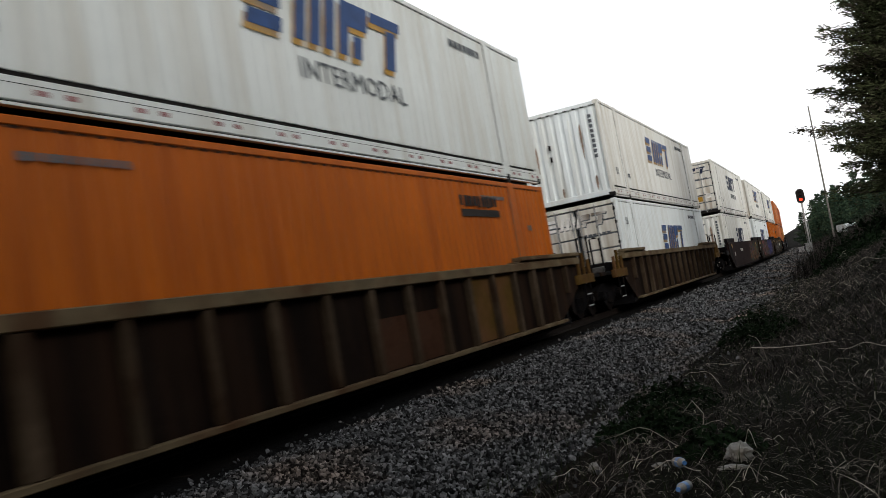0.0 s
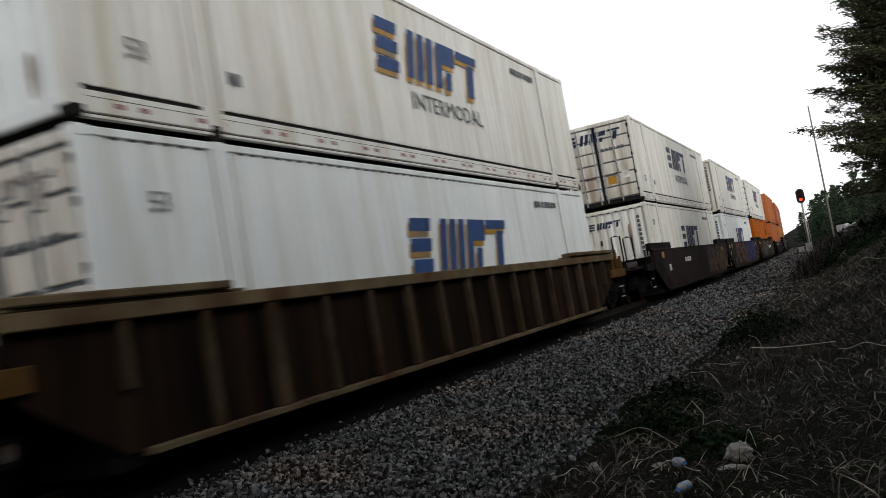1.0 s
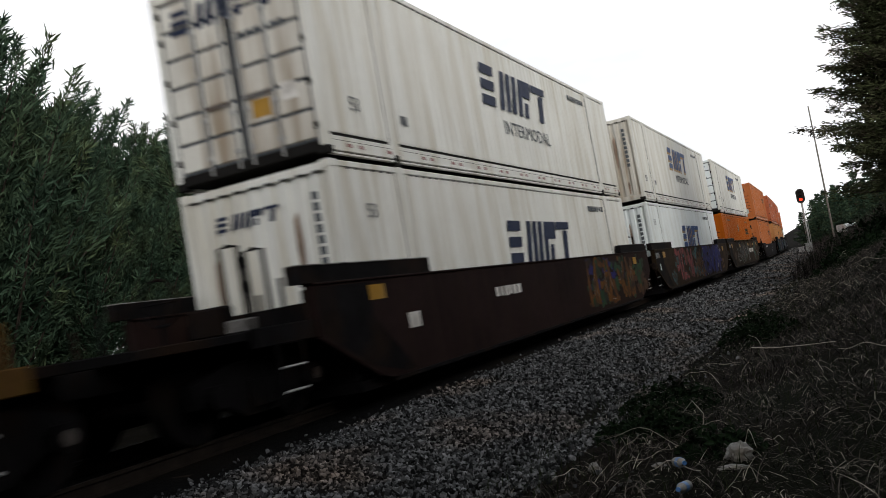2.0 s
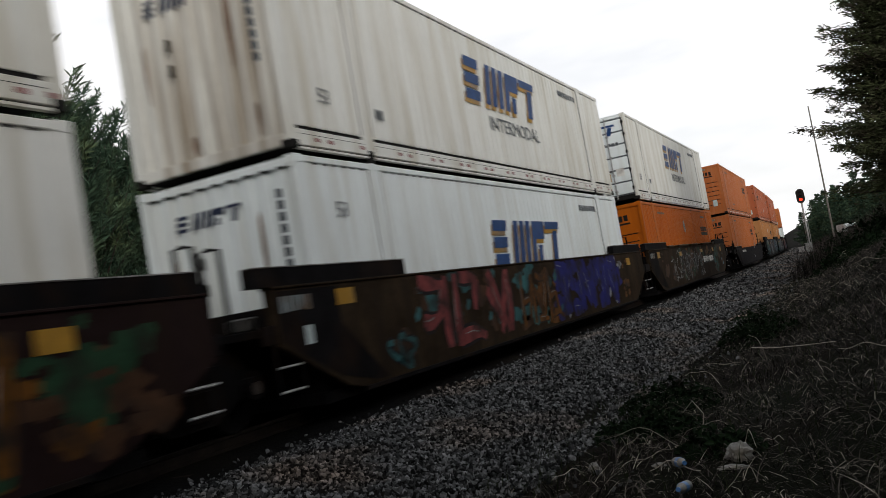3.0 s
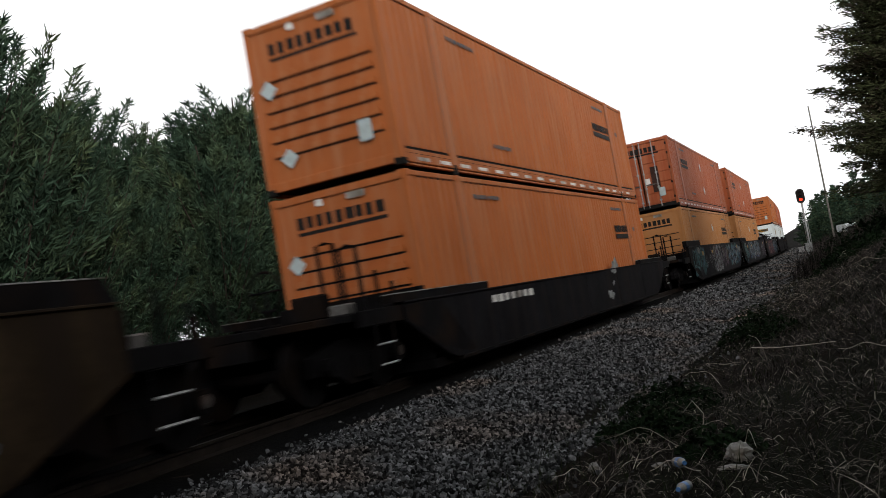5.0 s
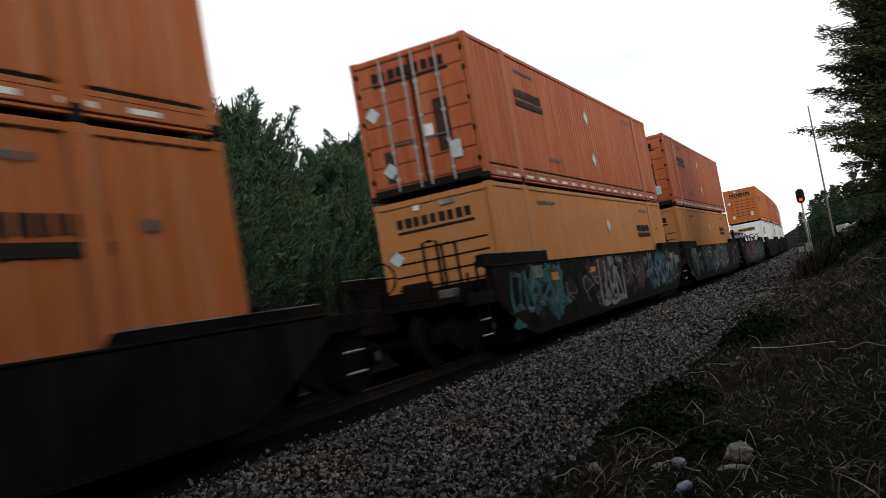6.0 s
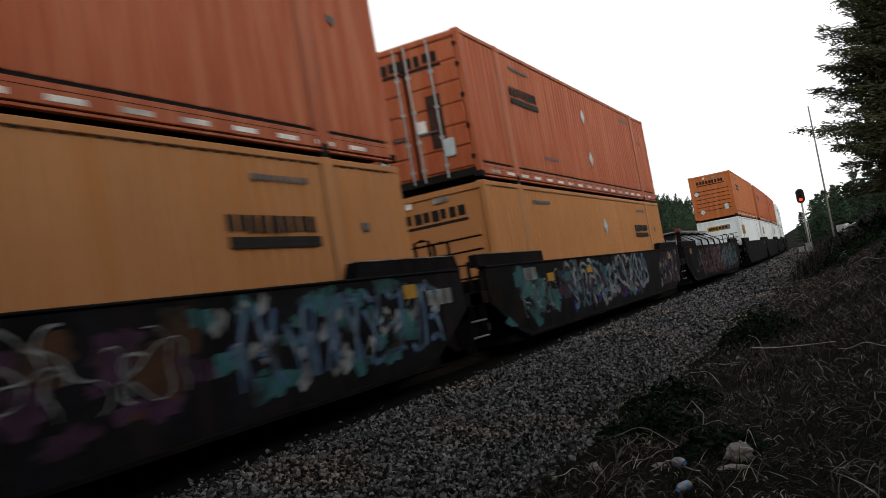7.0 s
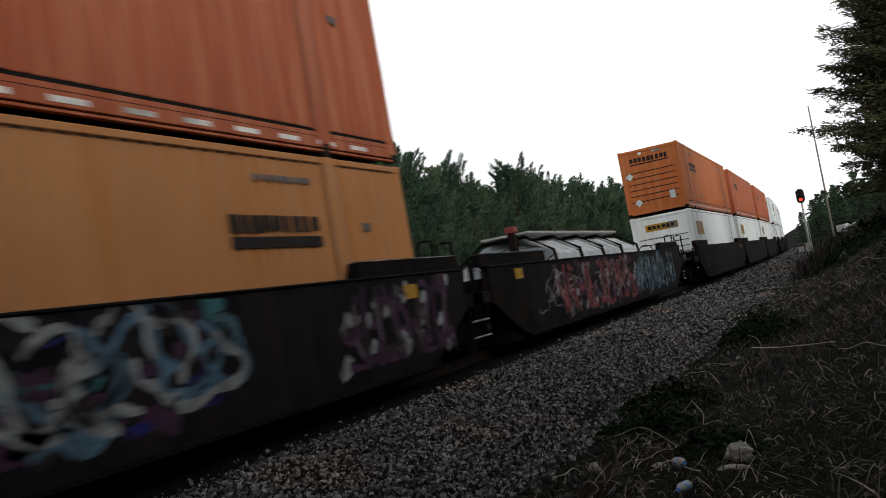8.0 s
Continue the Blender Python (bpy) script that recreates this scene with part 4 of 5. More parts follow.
            box(bm, -0.2, 0.35, -9.55, -9.3, 1.081, 1.45, 0.03)
            part("brake_gear", bm, M_UNDER, ob)
        bm = bmesh.new()
        box(bm, 0.75, 1.05, sy * (min(end, 10.2) - 0.3) - 0.11, sy * (min(end, 10.2) - 0.3) + 0.11, 1.081, 1.24, 0.02)
        part("valve_box", bm, M_STEEL, ob)
        bm = bmesh.new()
        a, b = sorted((sy * end, sy * (8.075 + gap + 0.24)))
        if b - a > 0.02:
            box(bm, -0.14, 0.14, a, b, 0.72, 0.95, 0.01)
            part("coupler", bm, M_STEEL, ob)
        else:
            bm.free()
    for y in trucks:
        WHEELS.extend(truck(ob, y))
    for tag in tags:
        if tag[0] == "spray":
            spray(ob, *tag[1:6], rng, *tag[6:])
        elif tag[0] == "patch":
            patches(ob, *tag[1:5], rng)
        elif tag[0] == "block":
            block_piece(ob, *tag[1:7], rng, *tag[7:])
        elif tag[0] == "sign":
            bm = bmesh.new()
            stripe(bm, tag[1], tag[1] + tag[2], tag[3], tag[3] + tag[4], 1.5065)
            part("sign_plate", bm, tag[5], ob)
        elif tag[0] == "bars":
            bm = bmesh.new()
            bars(bm, tag[1], tag[1] + tag[2], tag[3], tag[3] + tag[4], 1.508, tag[5], rng)
            pieces(bm, ob, "number_bar", tag[6] if len(tag) > 6 else M_WHITE_INK)
    return ob


# ---- the train: where each stack's front stands along the line at the start ----
PADS = ((-5.9, -5.0), (-3.9, -1.9), (-1.2, 0.5), (1.7, 3.8), (4.6, 5.4))
YEL = ("sign", -7.98, 0.42, 1.22, 0.2, M_YELLOW)
YEL3 = ("sign", -6.02, 0.44, 1.08, 0.17, M_YELLOW)
YEL4 = ("sign", -3.05, 0.46, 1.13, 0.12, M_YELLOW)
YEL2 = ("sign", 7.2, 0.38, 1.16, 0.2, M_YELLOW)


def build_train():
    W, Wc, Wg, Wd = M_WHITE_WARM, M_WHITE_COOL, M_WHITE_GREY, M_WHITE_DIRTY
    white_door = "white corrugated steel container with door end and faded marks"
    white_corr = "white corrugated steel container with rust-streaked closed end"
    orange = "orange corrugated steel container with ribbed end and black strip"
    train = []

    def stack(s, car, lower=None, higher=None):
        mid = s + HALF
        train.append((car, mid, 0.0))
        if lower:
            train.append((lower, mid, 0.28))
        if higher:
            train.append((higher, mid, 3.25))

    stack(2.66, well_car("brown ribbed double-stack well car with tan chords", "ribbed", None, 3.2, 3.05, (-10.0, 10.0), 1),
          container(M_ORANGE, "ribbed", orange, "bars", upper=False, reflector="dash", seed=1, strip=(3.4, 2.34)),
          container(Wg, "corrugated", white_corr, "blue", seed=2))
    stack(25.48, well_car("brown ribbed double-stack well car with ochre end frame", "ribbed", None, 3.05, 3.3, (-10.0, 10.0), 2),
          container(Wc, "door", white_door, "blue", upper=False, seed=3, mark_z=1.25, front_tone=Wd),
          container(W, "corrugated", white_corr, "blue", seed=4, front_tone=M_WHITE_COOL, front_mark=False))
    stack(49.08, well_car("maroon smooth-sided well car with orange and green graffiti", "smooth", M_WELL_MAROON, 3.3, 1.1, (-9.9, 9.28), 3,
                          (YEL, YEL2, ("bars", -3.6, 1.3, 0.95, 0.18, 6), ("patch", 2.2, 8.6, 16, "green"), ("patch", 2.4, 6.8, 9, "blue"), ("patch", 2.2, 7.6, 8, "orange"), ("patch", 2.6, 6.6, 6, "black"), ("block", 2.2, 6.8, "orange", "black", "green", 1.0, 0.3, 1.4, 0.2),
                           ("sign", -7.0, 0.35, 0.75, 0.22, M_WHITE_INK), ("patch", 6.0, 8.8, 3, "brown"))),
          container(W, "corrugated", white_corr, "navy", upper=False, seed=5, mark_z=1.25),
          container(W, "door", white_door, "navy", seed=6, front_tone=Wd))
    stack(68.64, well_car("brown smooth-sided well car with pink and blue graffiti", "smooth", M_WELL_OLIVE, 1.1, 1.6, (9.75,), 4,
                          (YEL, YEL2, ("patch", -5.8, -0.8, 9, "teal"), ("patch", -6.5, -1.0, 7, "brown"), ("block", -6.0, -1.6, "pink", "black", "teal", 1.25, 0.3, 1.45, 0.26), ("block", -1.6, 0.5, "orange", "black", "teal", 0.8, 0.3, 1.3, 0.14),
                           ("patch", 0.6, 6.0, 30, "blue"), ("block", 0.5, 6.2, "blue", "blue", "white", 1.1, 0.28, 1.46, 0.30), ("patch", 5.9, 6.6, 1, "white"), ("patch", 6.2, 7.2, 3, "orange"), ("spray", -6.9, -6.2, "teal", "black", 0.7, 0.3, 0.8, 0.12), ("patch", -0.8, 0.6, 4, "orange"),
                           ("bars", -9.15, 0.62, 1.21, 0.19, 5, M_PLACARD_GREY), ("sign", -8.75, 0.16, 0.82, 0.22, M_PLACARD))),
          container(Wc, "corrugated", white_corr, "blue", upper=False, seed=7, mark_z=1.25),
          container(W, "corrugated", white_corr, "blue", seed=8, front_tone=Wd))
    stack(88.10, well_car("yellow-brown well car with white graffiti scrawls and load pads", "smooth", M_WELL_OLIVE, 1.6, 3.0, (9.6,), 5,
                          (YEL, YEL2, ("bars", -9.05, 0.6, 1.22, 0.18, 5, M_PLACARD_GREY), ("bars", 1.62, 3.0, 0.79, 0.24, 9), ("sign", 1.5, 3.25, 0.74, 0.34, M_BLACK_INK), ("sign", 1.2, 0.5, 1.22, 0.14, M_YELLOW), ("sign", 4.6, 0.4, 1.22, 0.14, M_YELLOW), ("sign", -3.9, 0.5, 1.2, 0.15, M_YELLOW),
                           ("patch", -7.5, 2.0, 16, "brown"), ("patch", -6.0, 1.5, 14, "black"), ("patch", -6.5, 1.8, 9, "green"), ("patch", -3.5, 4.0, 5, "orange"), ("patch", 4.0, 8.0, 8, "brown"), ("spray", -5.6, 1.2, "white", "black", 0.8, 0.3, 1.35, 0.06), ("patch", 5.0, 5.6, 3, "teal"), ("spray", 5.0, 5.9, "green", "teal", 0.7, 0.4, 1.4, 0.16), ("patch", 7.2, 8.0, 2, "sky"))
                          , PADS),
          container(M_ORANGE, "ribbed", orange, "bars", upper=False, reflector="dash", seed=9, extras=(("octagon", -0.4, 2.08),)),
          container(W, "door", white_door, "blue", seed=10, front_tone=Wc))
    stack(111.78, well_car("plain dark slate smooth-sided well car", "smooth", M_WELL_DARK, 3.0, 3.0, (-9.9, 9.9), 6,
                           (("bars", -6.0, 2.2, 0.86, 0.14, 7), ("patch", 2.0, 3.2, 2, "white")), low=0.38),
          container(M_ORANGE_SALMON, "ribbed", orange, "bars", upper=False, reflector="dash", seed=11, strip=(4.5, 1.85)),
          container(M_ORANGE_SALMON, "ribbed", orange, "bars", reflector="dash", seed=12, strip=(4.1, 1.85)))
    stack(135.75, well_car("dark well car with teal and white graffiti", "smooth", M_WELL_DARK, 2.8, 1.75, (-9.8, 9.85), 7,
                           (YEL3, YEL4, YEL2, ("patch", -8.6, -5.2, 16, "teal"), ("patch", -8.4, -2.0, 10, "black"), ("block", -8.5, -5.3, "teal", "black", "sky", 0.7, 0.6, 1.36, 0.13), ("bars", -7.2, 0.65, 1.17, 0.26, 4, M_PLACARD_GREY), ("patch", -9.0, -8.5, 2, "brown"), ("patch", -3.4, 0.4, 12, "purple"), ("patch", -3.0, 3.0, 10, "brown"), ("spray", -5.0, -2.6, "white", "black", 0.9, 0.5, 1.25, 0.035),
                            ("patch", -2.0, -0.6, 5, "white"), ("block", -2.4, -0.2, "white", "black", "sky", 0.9, 0.25, 1.43, 0.17), ("spray", 0.3, 2.8, "white", "black", 0.8, 0.45, 1.3, 0.03), ("patch", 0.3, 2.8, 6, "purple"), ("patch", 2.8, 7.5, 12, "teal"), ("block", 3.2, 8.4, "sky", "blue", "white", 0.6, 0.45, 1.38, 0.09),
                            ("bars", 7.9, 0.9, 1.0, 0.24, 3, M_PLACARD_GREY))),
          container(M_ORANGE_TAN, "ribbed", orange.replace("orange", "bleached orange", 1), "bars", upper=False, reflector="dash", seed=13, extras=(("diamond", 0.33, 2.04),)),
          container(M_ORANGE_RED, "door", "red-orange corrugated container with ribbed doors and streaks", "bars", reflector="dash", seed=14, extras=(("diamond", 0.0, 2.1), ("diamond", 0.1, 0.93))))
    stack(155.33, well_car("dark well car with white and blue looping graffiti", "smooth", M_WELL_DARK, 1.75, 1.75, (9.85,), 8,
                           (YEL3, YEL4, YEL2, ("bars", -7.4, 0.75, 1.15, 0.26, 5, M_PLACARD_GREY), ("patch", -8.6, -6.6, 6, "teal"), ("patch", -5.2, 3.2, 14, "purple"), ("patch", -5.2, 3.2, 12, "teal"), ("patch", -5.2, 3.2, 12, "black"), ("patch", -4.8, 3.0, 8, "blue"), ("spray", -5.0, 3.4, "white", "black", 0.85, 0.3, 1.45, 0.13), ("spray", -4.8, 3.2, "sky", "black", 1.0, 0.3, 1.45, 0.13),
                            ("block", 5.4, 8.4, "purple", "black", "white", 0.6, 0.35, 1.42, 0.1), ("spray", -7.6, -5.2, "white", "black", 0.6, 0.4, 1.2, 0.03), ("patch", 5.0, 8.5, 5, "purple"), ("patch", -7.6, -5.4, 5, "teal"))),
          container(M_ORANGE_TAN, "ribbed", orange.replace("orange", "bleached orange", 1), "bars", upper=False, reflector="dash", seed=15, extras=(("diamond", 0.33, 2.04),)),
          container(M_ORANGE_RED, "door", "red-orange corrugated container with ribbed doors and streaks", "bars", reflector="dash", seed=16, extras=(("diamond", 0.0, 2.1), ("diamond", 0.1, 0.93))))
    stack(175.0, well_car("dark graffiti-covered well car without containers", "smooth", M_WELL_DARK, 1.75, 4.0, (10.2,), 9,
                          (YEL, ("patch", -5.6, 2.0, 20, "purple"), ("patch", -6.5, 1.5, 10, "brown"), ("patch", -6.0, 7.5, 14, "black"), ("block", -5.6, 1.6, "pink", "purple", "white", 0.8, 0.3, 1.42, 0.14), ("patch", 1.5, 7.5, 9, "green"), ("block", 1.8, 7.8, "sky", "black", "white", 0.65, 0.35, 1.35, 0.1), ("patch", 2.0, 6.0, 5, "sky"), ("spray", -6.8, 0.8, "white", "purple", 0.8, 0.35, 1.35, 0.035))),
          tarp_load())
    for k, s in enumerate((197.94, 216.66, 235.76)):
        stack(s, well_car("plain dark slate smooth-sided well car", "smooth", M_WELL_DARK, 2.7 if k == 0 else 1.4, 1.4 if k < 2 else 3.0, (-9.8, 9.4) if k == 0 else ((9.4,) if k == 1 else (9.9,)), 20 + k, (YEL2,)),
              container(Wc, "ribbed", "white steel container with yellow labels", "label", upper=False, seed=20 + k),
              container(M_ORANGE_RED if k else M_ORANGE_SALMON, "ribbed", orange, "bars", reflector="dash", seed=23 + k))
    for k, s in enumerate((260.06, 279.6, 299.3)):
        stack(s, well_car("plain dark slate smooth-sided well car", "smooth", M_WELL_DARK, 3.0 if k == 0 else 1.6, 1.6, (-9.9, 9.6) if k == 0 else (9.6,), 30 + k, (YEL2,)),
              container(Wc, "corrugated", white_corr, "label", upper=False, seed=30 + k),
              container(Wc, "corrugated", white_corr, "navy", seed=33 + k))
    return train


def tarp_load():
    """Sheeted load in the empty well: four sloping tarpaulin bays between hoops, boards along the top."""
    ob = tagged(new("sheeted_load"), "low load under sloping white tarpaulins with grey top boards", "load")
    bm = bmesh.new()
    box(bm, -1.2, 1.2, -7.2, 7.2, 0.0, 1.0, 0.02)
    part("load_base", bm, M_UNDER, ob)
    for k in range(4):
        y0 = -4.3 + k * 2.1
        bm = bmesh.new()
        n, rows = 8, []
        for i in range(n + 1):
            y = y0 + 2.0 * i / n
            sag = 0.12 * math.sin(math.pi * i / n)
            rows.append([bm.verts.new((x, y, z - sag * (0.4 + 0.6 * (abs(x) < 1)) + 0.03 * math.sin(i * 2.1 + x))) for x, z in ((-1.22, 1.0), (-1.15, 1.45), (-0.55, 1.83), (0, 1.92), (0.55, 1.83), (1.15, 1.45), (1.22, 1.0))])
        for a, b in zip(rows, rows[1:]):
            for i in range(6):
                bm.faces.new((a[i], b[i], b[i + 1], a[i + 1]))
        bmesh.ops.solidify(bm, geom=list(bm.faces), thickness=0.02)
        part("tarpaulin", bm, M_TARP, ob)
        bm = bmesh.new()
        box(bm, -0.5, 0.7, y0 - 0.2, y0 + 1.7, 1.96, 2.02, 0.01)
        part("top_board", bm, M_CABINET, ob)
    for k in range(5):
        y = -4.35 + k * 2.1
        bm = bmesh.new()
        tube(bm, [(-1.25, y, 0.9), (-1.18, y, 1.5), (-0.55, y, 1.9), (0.55, y, 1.9), (1.18, y, 1.5), (1.25, y, 0.9)], 0.04, 6)
        part("hoop", bm, M_UNDER, ob)
    bm = bmesh.new()
    box(bm, 0.78, 0.95, -6.15, -5.95, 0.9, 1.92, 0.03)
    part("end_post", bm, M_UNDER, ob)
    bm = bmesh.new()
    box(bm, 0.76, 0.97, -6.17, -5.93, 1.92, 2.06, 0.02)
    part("end_post_cap", bm, M_RED_INK, ob)
    return ob


# ---- trees ----
def conifer_parts(height, reach, bare, limbs, sprigs, sprig, seed, droop=0.25, fill=1.0, taper=0.8, slim=0.17, lift=0.0, core=0.0, spikes=0, plume=None, puff=0.03):
    """Trunk, limbs and crown meshes of a conifer; the crown is many small sprigs along the limbs."""
    rng = np.random.default_rng(seed)
    bm = bmesh.new()
    pts = [(0.10 * math.sin(k * 1.7 + seed), 0.10 * math.cos(k * 1.3 + seed), height * k / 7) for k in range(8)]
    tube(bm, pts, height * 0.017, 8, 0.02)
    trunk = bm
    arms = bmesh.new()
    for k in range(spikes):
        a, out = rng.uniform(0, 6.28), rng.uniform(0.1, 0.5) * reach
        z = height * rng.uniform(0.62, 0.8)
        tube(arms, [(math.cos(a) * out * t, math.sin(a) * out * t, z + (height * rng.uniform(0.97, 1.03) - z) * t * (1 - 0.25 * out / reach)) for t in (0, 0.4, 0.75, 1)], 0.03, 4, 0.006)
    vs, quads, tips, c = [], [], [], 0
    for i in range(limbs):
        f = (i + rng.random()) / limbs * (0.88 if plume else 1.0)
        z = bare + (height - bare) * f
        r = reach * (1 - f) ** taper * rng.uniform(0.5, 1.2) + 0.1
        if rng.random() < core:
            r *= rng.uniform(0.35, 0.65)
        if f < 0.05:
            r *= 0.7
        a = i * 2.4 + rng.uniform(-0.5, 0.5)
        d = np.array((math.cos(a), math.sin(a)))
        rise = rng.uniform(*plume) if plume else rng.uniform(0.05, 0.45) * (0.3 + f) + max(0.0, f - 0.75) * 4 + lift * rng.uniform(0.5, 1.3)
        pl = []
        for k in range(6):
            t = k / 5
            pl.append(np.array((d[0] * r * t, d[1] * r * t, z + rise * r * t - droop * r * t * t + 0.16 * r * t ** 3)))
        tube(arms, [tuple(p) for p in pl], 0.014 + 0.012 * r, 4, 0.006)
        n = max(4, int(sprigs * fill * (0.35 + r / reach)))
        tt = rng.random(n) ** 0.8
        seg = np.minimum((tt * 5).astype(int), 4)
        line = np.array(pl)
        p = line[seg] + (line[seg + 1] - line[seg]) * (tt * 5 - seg)[:, None]
        side = rng.normal(0, 1, (n, 3)) * (1, 1, 0.5) + (line[-1] - line[1]) / np.linalg.norm(line[-1] - line[1]) * 1.5
        side /= np.linalg.norm(side, axis=1)[:, None]
        ln = (sprig * rng.uniform(0.5, 1.4, n))[:, None]
        spread = (r * 0.19 * (1 - tt) + puff)[:, None]
        p = p + rng.normal(0, 1, (n, 3)) * spread * (1, 1, 0.45)
        w = np.cross(side, rng.normal(0, 1, (n, 3)))
        w = w / (np.linalg.norm(w, axis=1)[:, None] + 1e-6) * ln * slim
        q = side * ln
        dip = ln * (0, 0, -0.12)
        vs.append(np.stack([p - w * 0.5, p + w * 0.5, p + q * 0.5 + w + dip * 0.3, p + q * 0.5 - w + dip * 0.3, p + q + dip], 1).reshape(-1, 3))
        first = c + 5 * np.arange(n)[:, None]
        quads.append(first + (0, 1, 2, 3))
        tips.append(first + (3, 2, 4))
        c += 5 * n
    return trunk, arms, np.concatenate(vs), np.concatenate(quads).tolist() + np.concatenate(tips).tolist()


def conifer(label, needles, **shape):
    ob = tagged(new("conifer"), label, "tree", group="trees")
    trunk, arms, vs, fs = conifer_parts(**shape)
    part("trunk", trunk, M_BARK, ob)
    tagged(part("branchwork", arms, M_BARK, ob), kind="stuff")
    soup("crown", vs, fs, needles).parent = ob
    return ob


def build_trees():
    rng = random.Random(11)
    kinds = [conifer("dense dark green conifer in the lineside row", M_NEEDLE, height=h, reach=r, bare=0.3, limbs=140, sprigs=400, sprig=0.21, seed=s, taper=0.62, slim=0.075, droop=0.0, plume=(0.7, 1.7))
             for h, r, s in ((7.2, 2.3, 3), (6.4, 2.2, 8), (8.0, 2.4, 14))]
    spots = []
    y = 7.0
    while y < 150:
        spots.append((-10.4 + rng.uniform(-0.8, 0.8) + middle(y), y, rng.uniform(0.72, 1.08)))
        spots.append((-14.5 + rng.uniform(-1.2, 1.2) + middle(y), y + 1.5, rng.uniform(0.95, 1.2)))
        y += rng.uniform(1.5, 2.6) * (1 + y / 110)
    for k, (x, y, size) in enumerate(spots):
        src = kinds[k % 3]
        size *= 1.06 + 0.30 * max(0.0, 1 - (y - 7) / 14)
        ob = src if k < 3 else copy_thing(src, pose(x, y, ground_z(x, y) - 0.1, 0, 0, rng.uniform(0, 360)))
        if k < 3:
            ob.matrix_basis = pose(x, y, ground_z(x, y) - 0.1, 0, 0, rng.uniform(0, 360))
        ob.scale = (size, size, size)
    # the big one on the bank, and the thicket round its foot
    for x, y, h, r, b, s, f in ((9.85, 33.0, 11.2, 3.6, 0.7, 21, 1.1), (10.9, 31.5, 10.0, 3.0, 0.5, 33, 1.0), (11.2, 46.0, 9.0, 3.0, 0.3, 41, 0.7)):
        big = conifer("tall ragged olive-green conifer on the bank", M_NEEDLE_DRY, height=h, reach=r, bare=b, limbs=620, sprigs=380, sprig=0.15, seed=s, droop=0.16, fill=f, taper=0.72, slim=0.13, core=0.5, lift=0.1, puff=0.10)
        big.matrix_basis = pose(x, y, ground_z(x, y) - 0.15, 0, 0, 40)
    # woods farther along on the same side
    far = conifer("far dark conifer beyond the signal", M_NEEDLE, height=7.5, reach=2.8, bare=0.1, limbs=60, sprigs=55, sprig=0.5, seed=50)
    first = True
    for k in range(46):
        y = 62 + k * 3.6 + rng.uniform(-2, 2)
        o = 8.5 + rng.uniform(0, 9) - 2.5 * min(1, (y - 62) / 120)
        x = middle(y) + o
        size = (0.22 + 0.0038 * (y - 60) + 0.025 * max(0, o - 6)) * rng.uniform(0.7, 1.25)
        m = pose(x, y, ground_z(x, y) - 0.1, 0, 0, rng.uniform(0, 360))
        ob = far if first else copy_thing(far, m)
        ob.matrix_basis, first = m, False
        ob.scale = (size, size, size)


# ---- the bank's dead growth ----
def blades(name, n, places, length, width, material, label, rng, lean=0.6, bend=0.5):
    vs, fs, c = [], [], 0
    for k in range(n):
        x, y = places(rng)
        z = ground_z(x, y) - 0.02
        if abs(x - middle(y)) < 4.75:
            z = max(z, bed_z(x - middle(y)) - 0.03)
        a = rng.uniform(0, 6.28)
        ln = length * rng.uniform(0.4, 1.5)
        d = Vector((math.cos(a), math.sin(a), 0))
        side = Vector((-d.y, d.x, 0)) * width * rng.uniform(0.6, 1.3)
        tilt = rng.uniform(lean * 0.5 if lean > 1.2 else 0.05, lean)
        p = Vector((x, y, z))
        for s in range(4):
            w = side * (1 - s / 3.2)
            vs += [tuple(p - w), tuple(p + w)]
            if s < 3:
                fs.append((c + 2 * s, c + 2 * s + 1, c + 2 * s + 3, c + 2 * s + 2))
            p = p + (d * math.sin(tilt) + Vector((0, 0, math.cos(tilt)))) * ln / 3
            tilt += rng.uniform(0.1, 1.0) * bend
        c += 8
    return tagged(soup(name, vs, fs, material), label, "vegetation", kind="stuff")


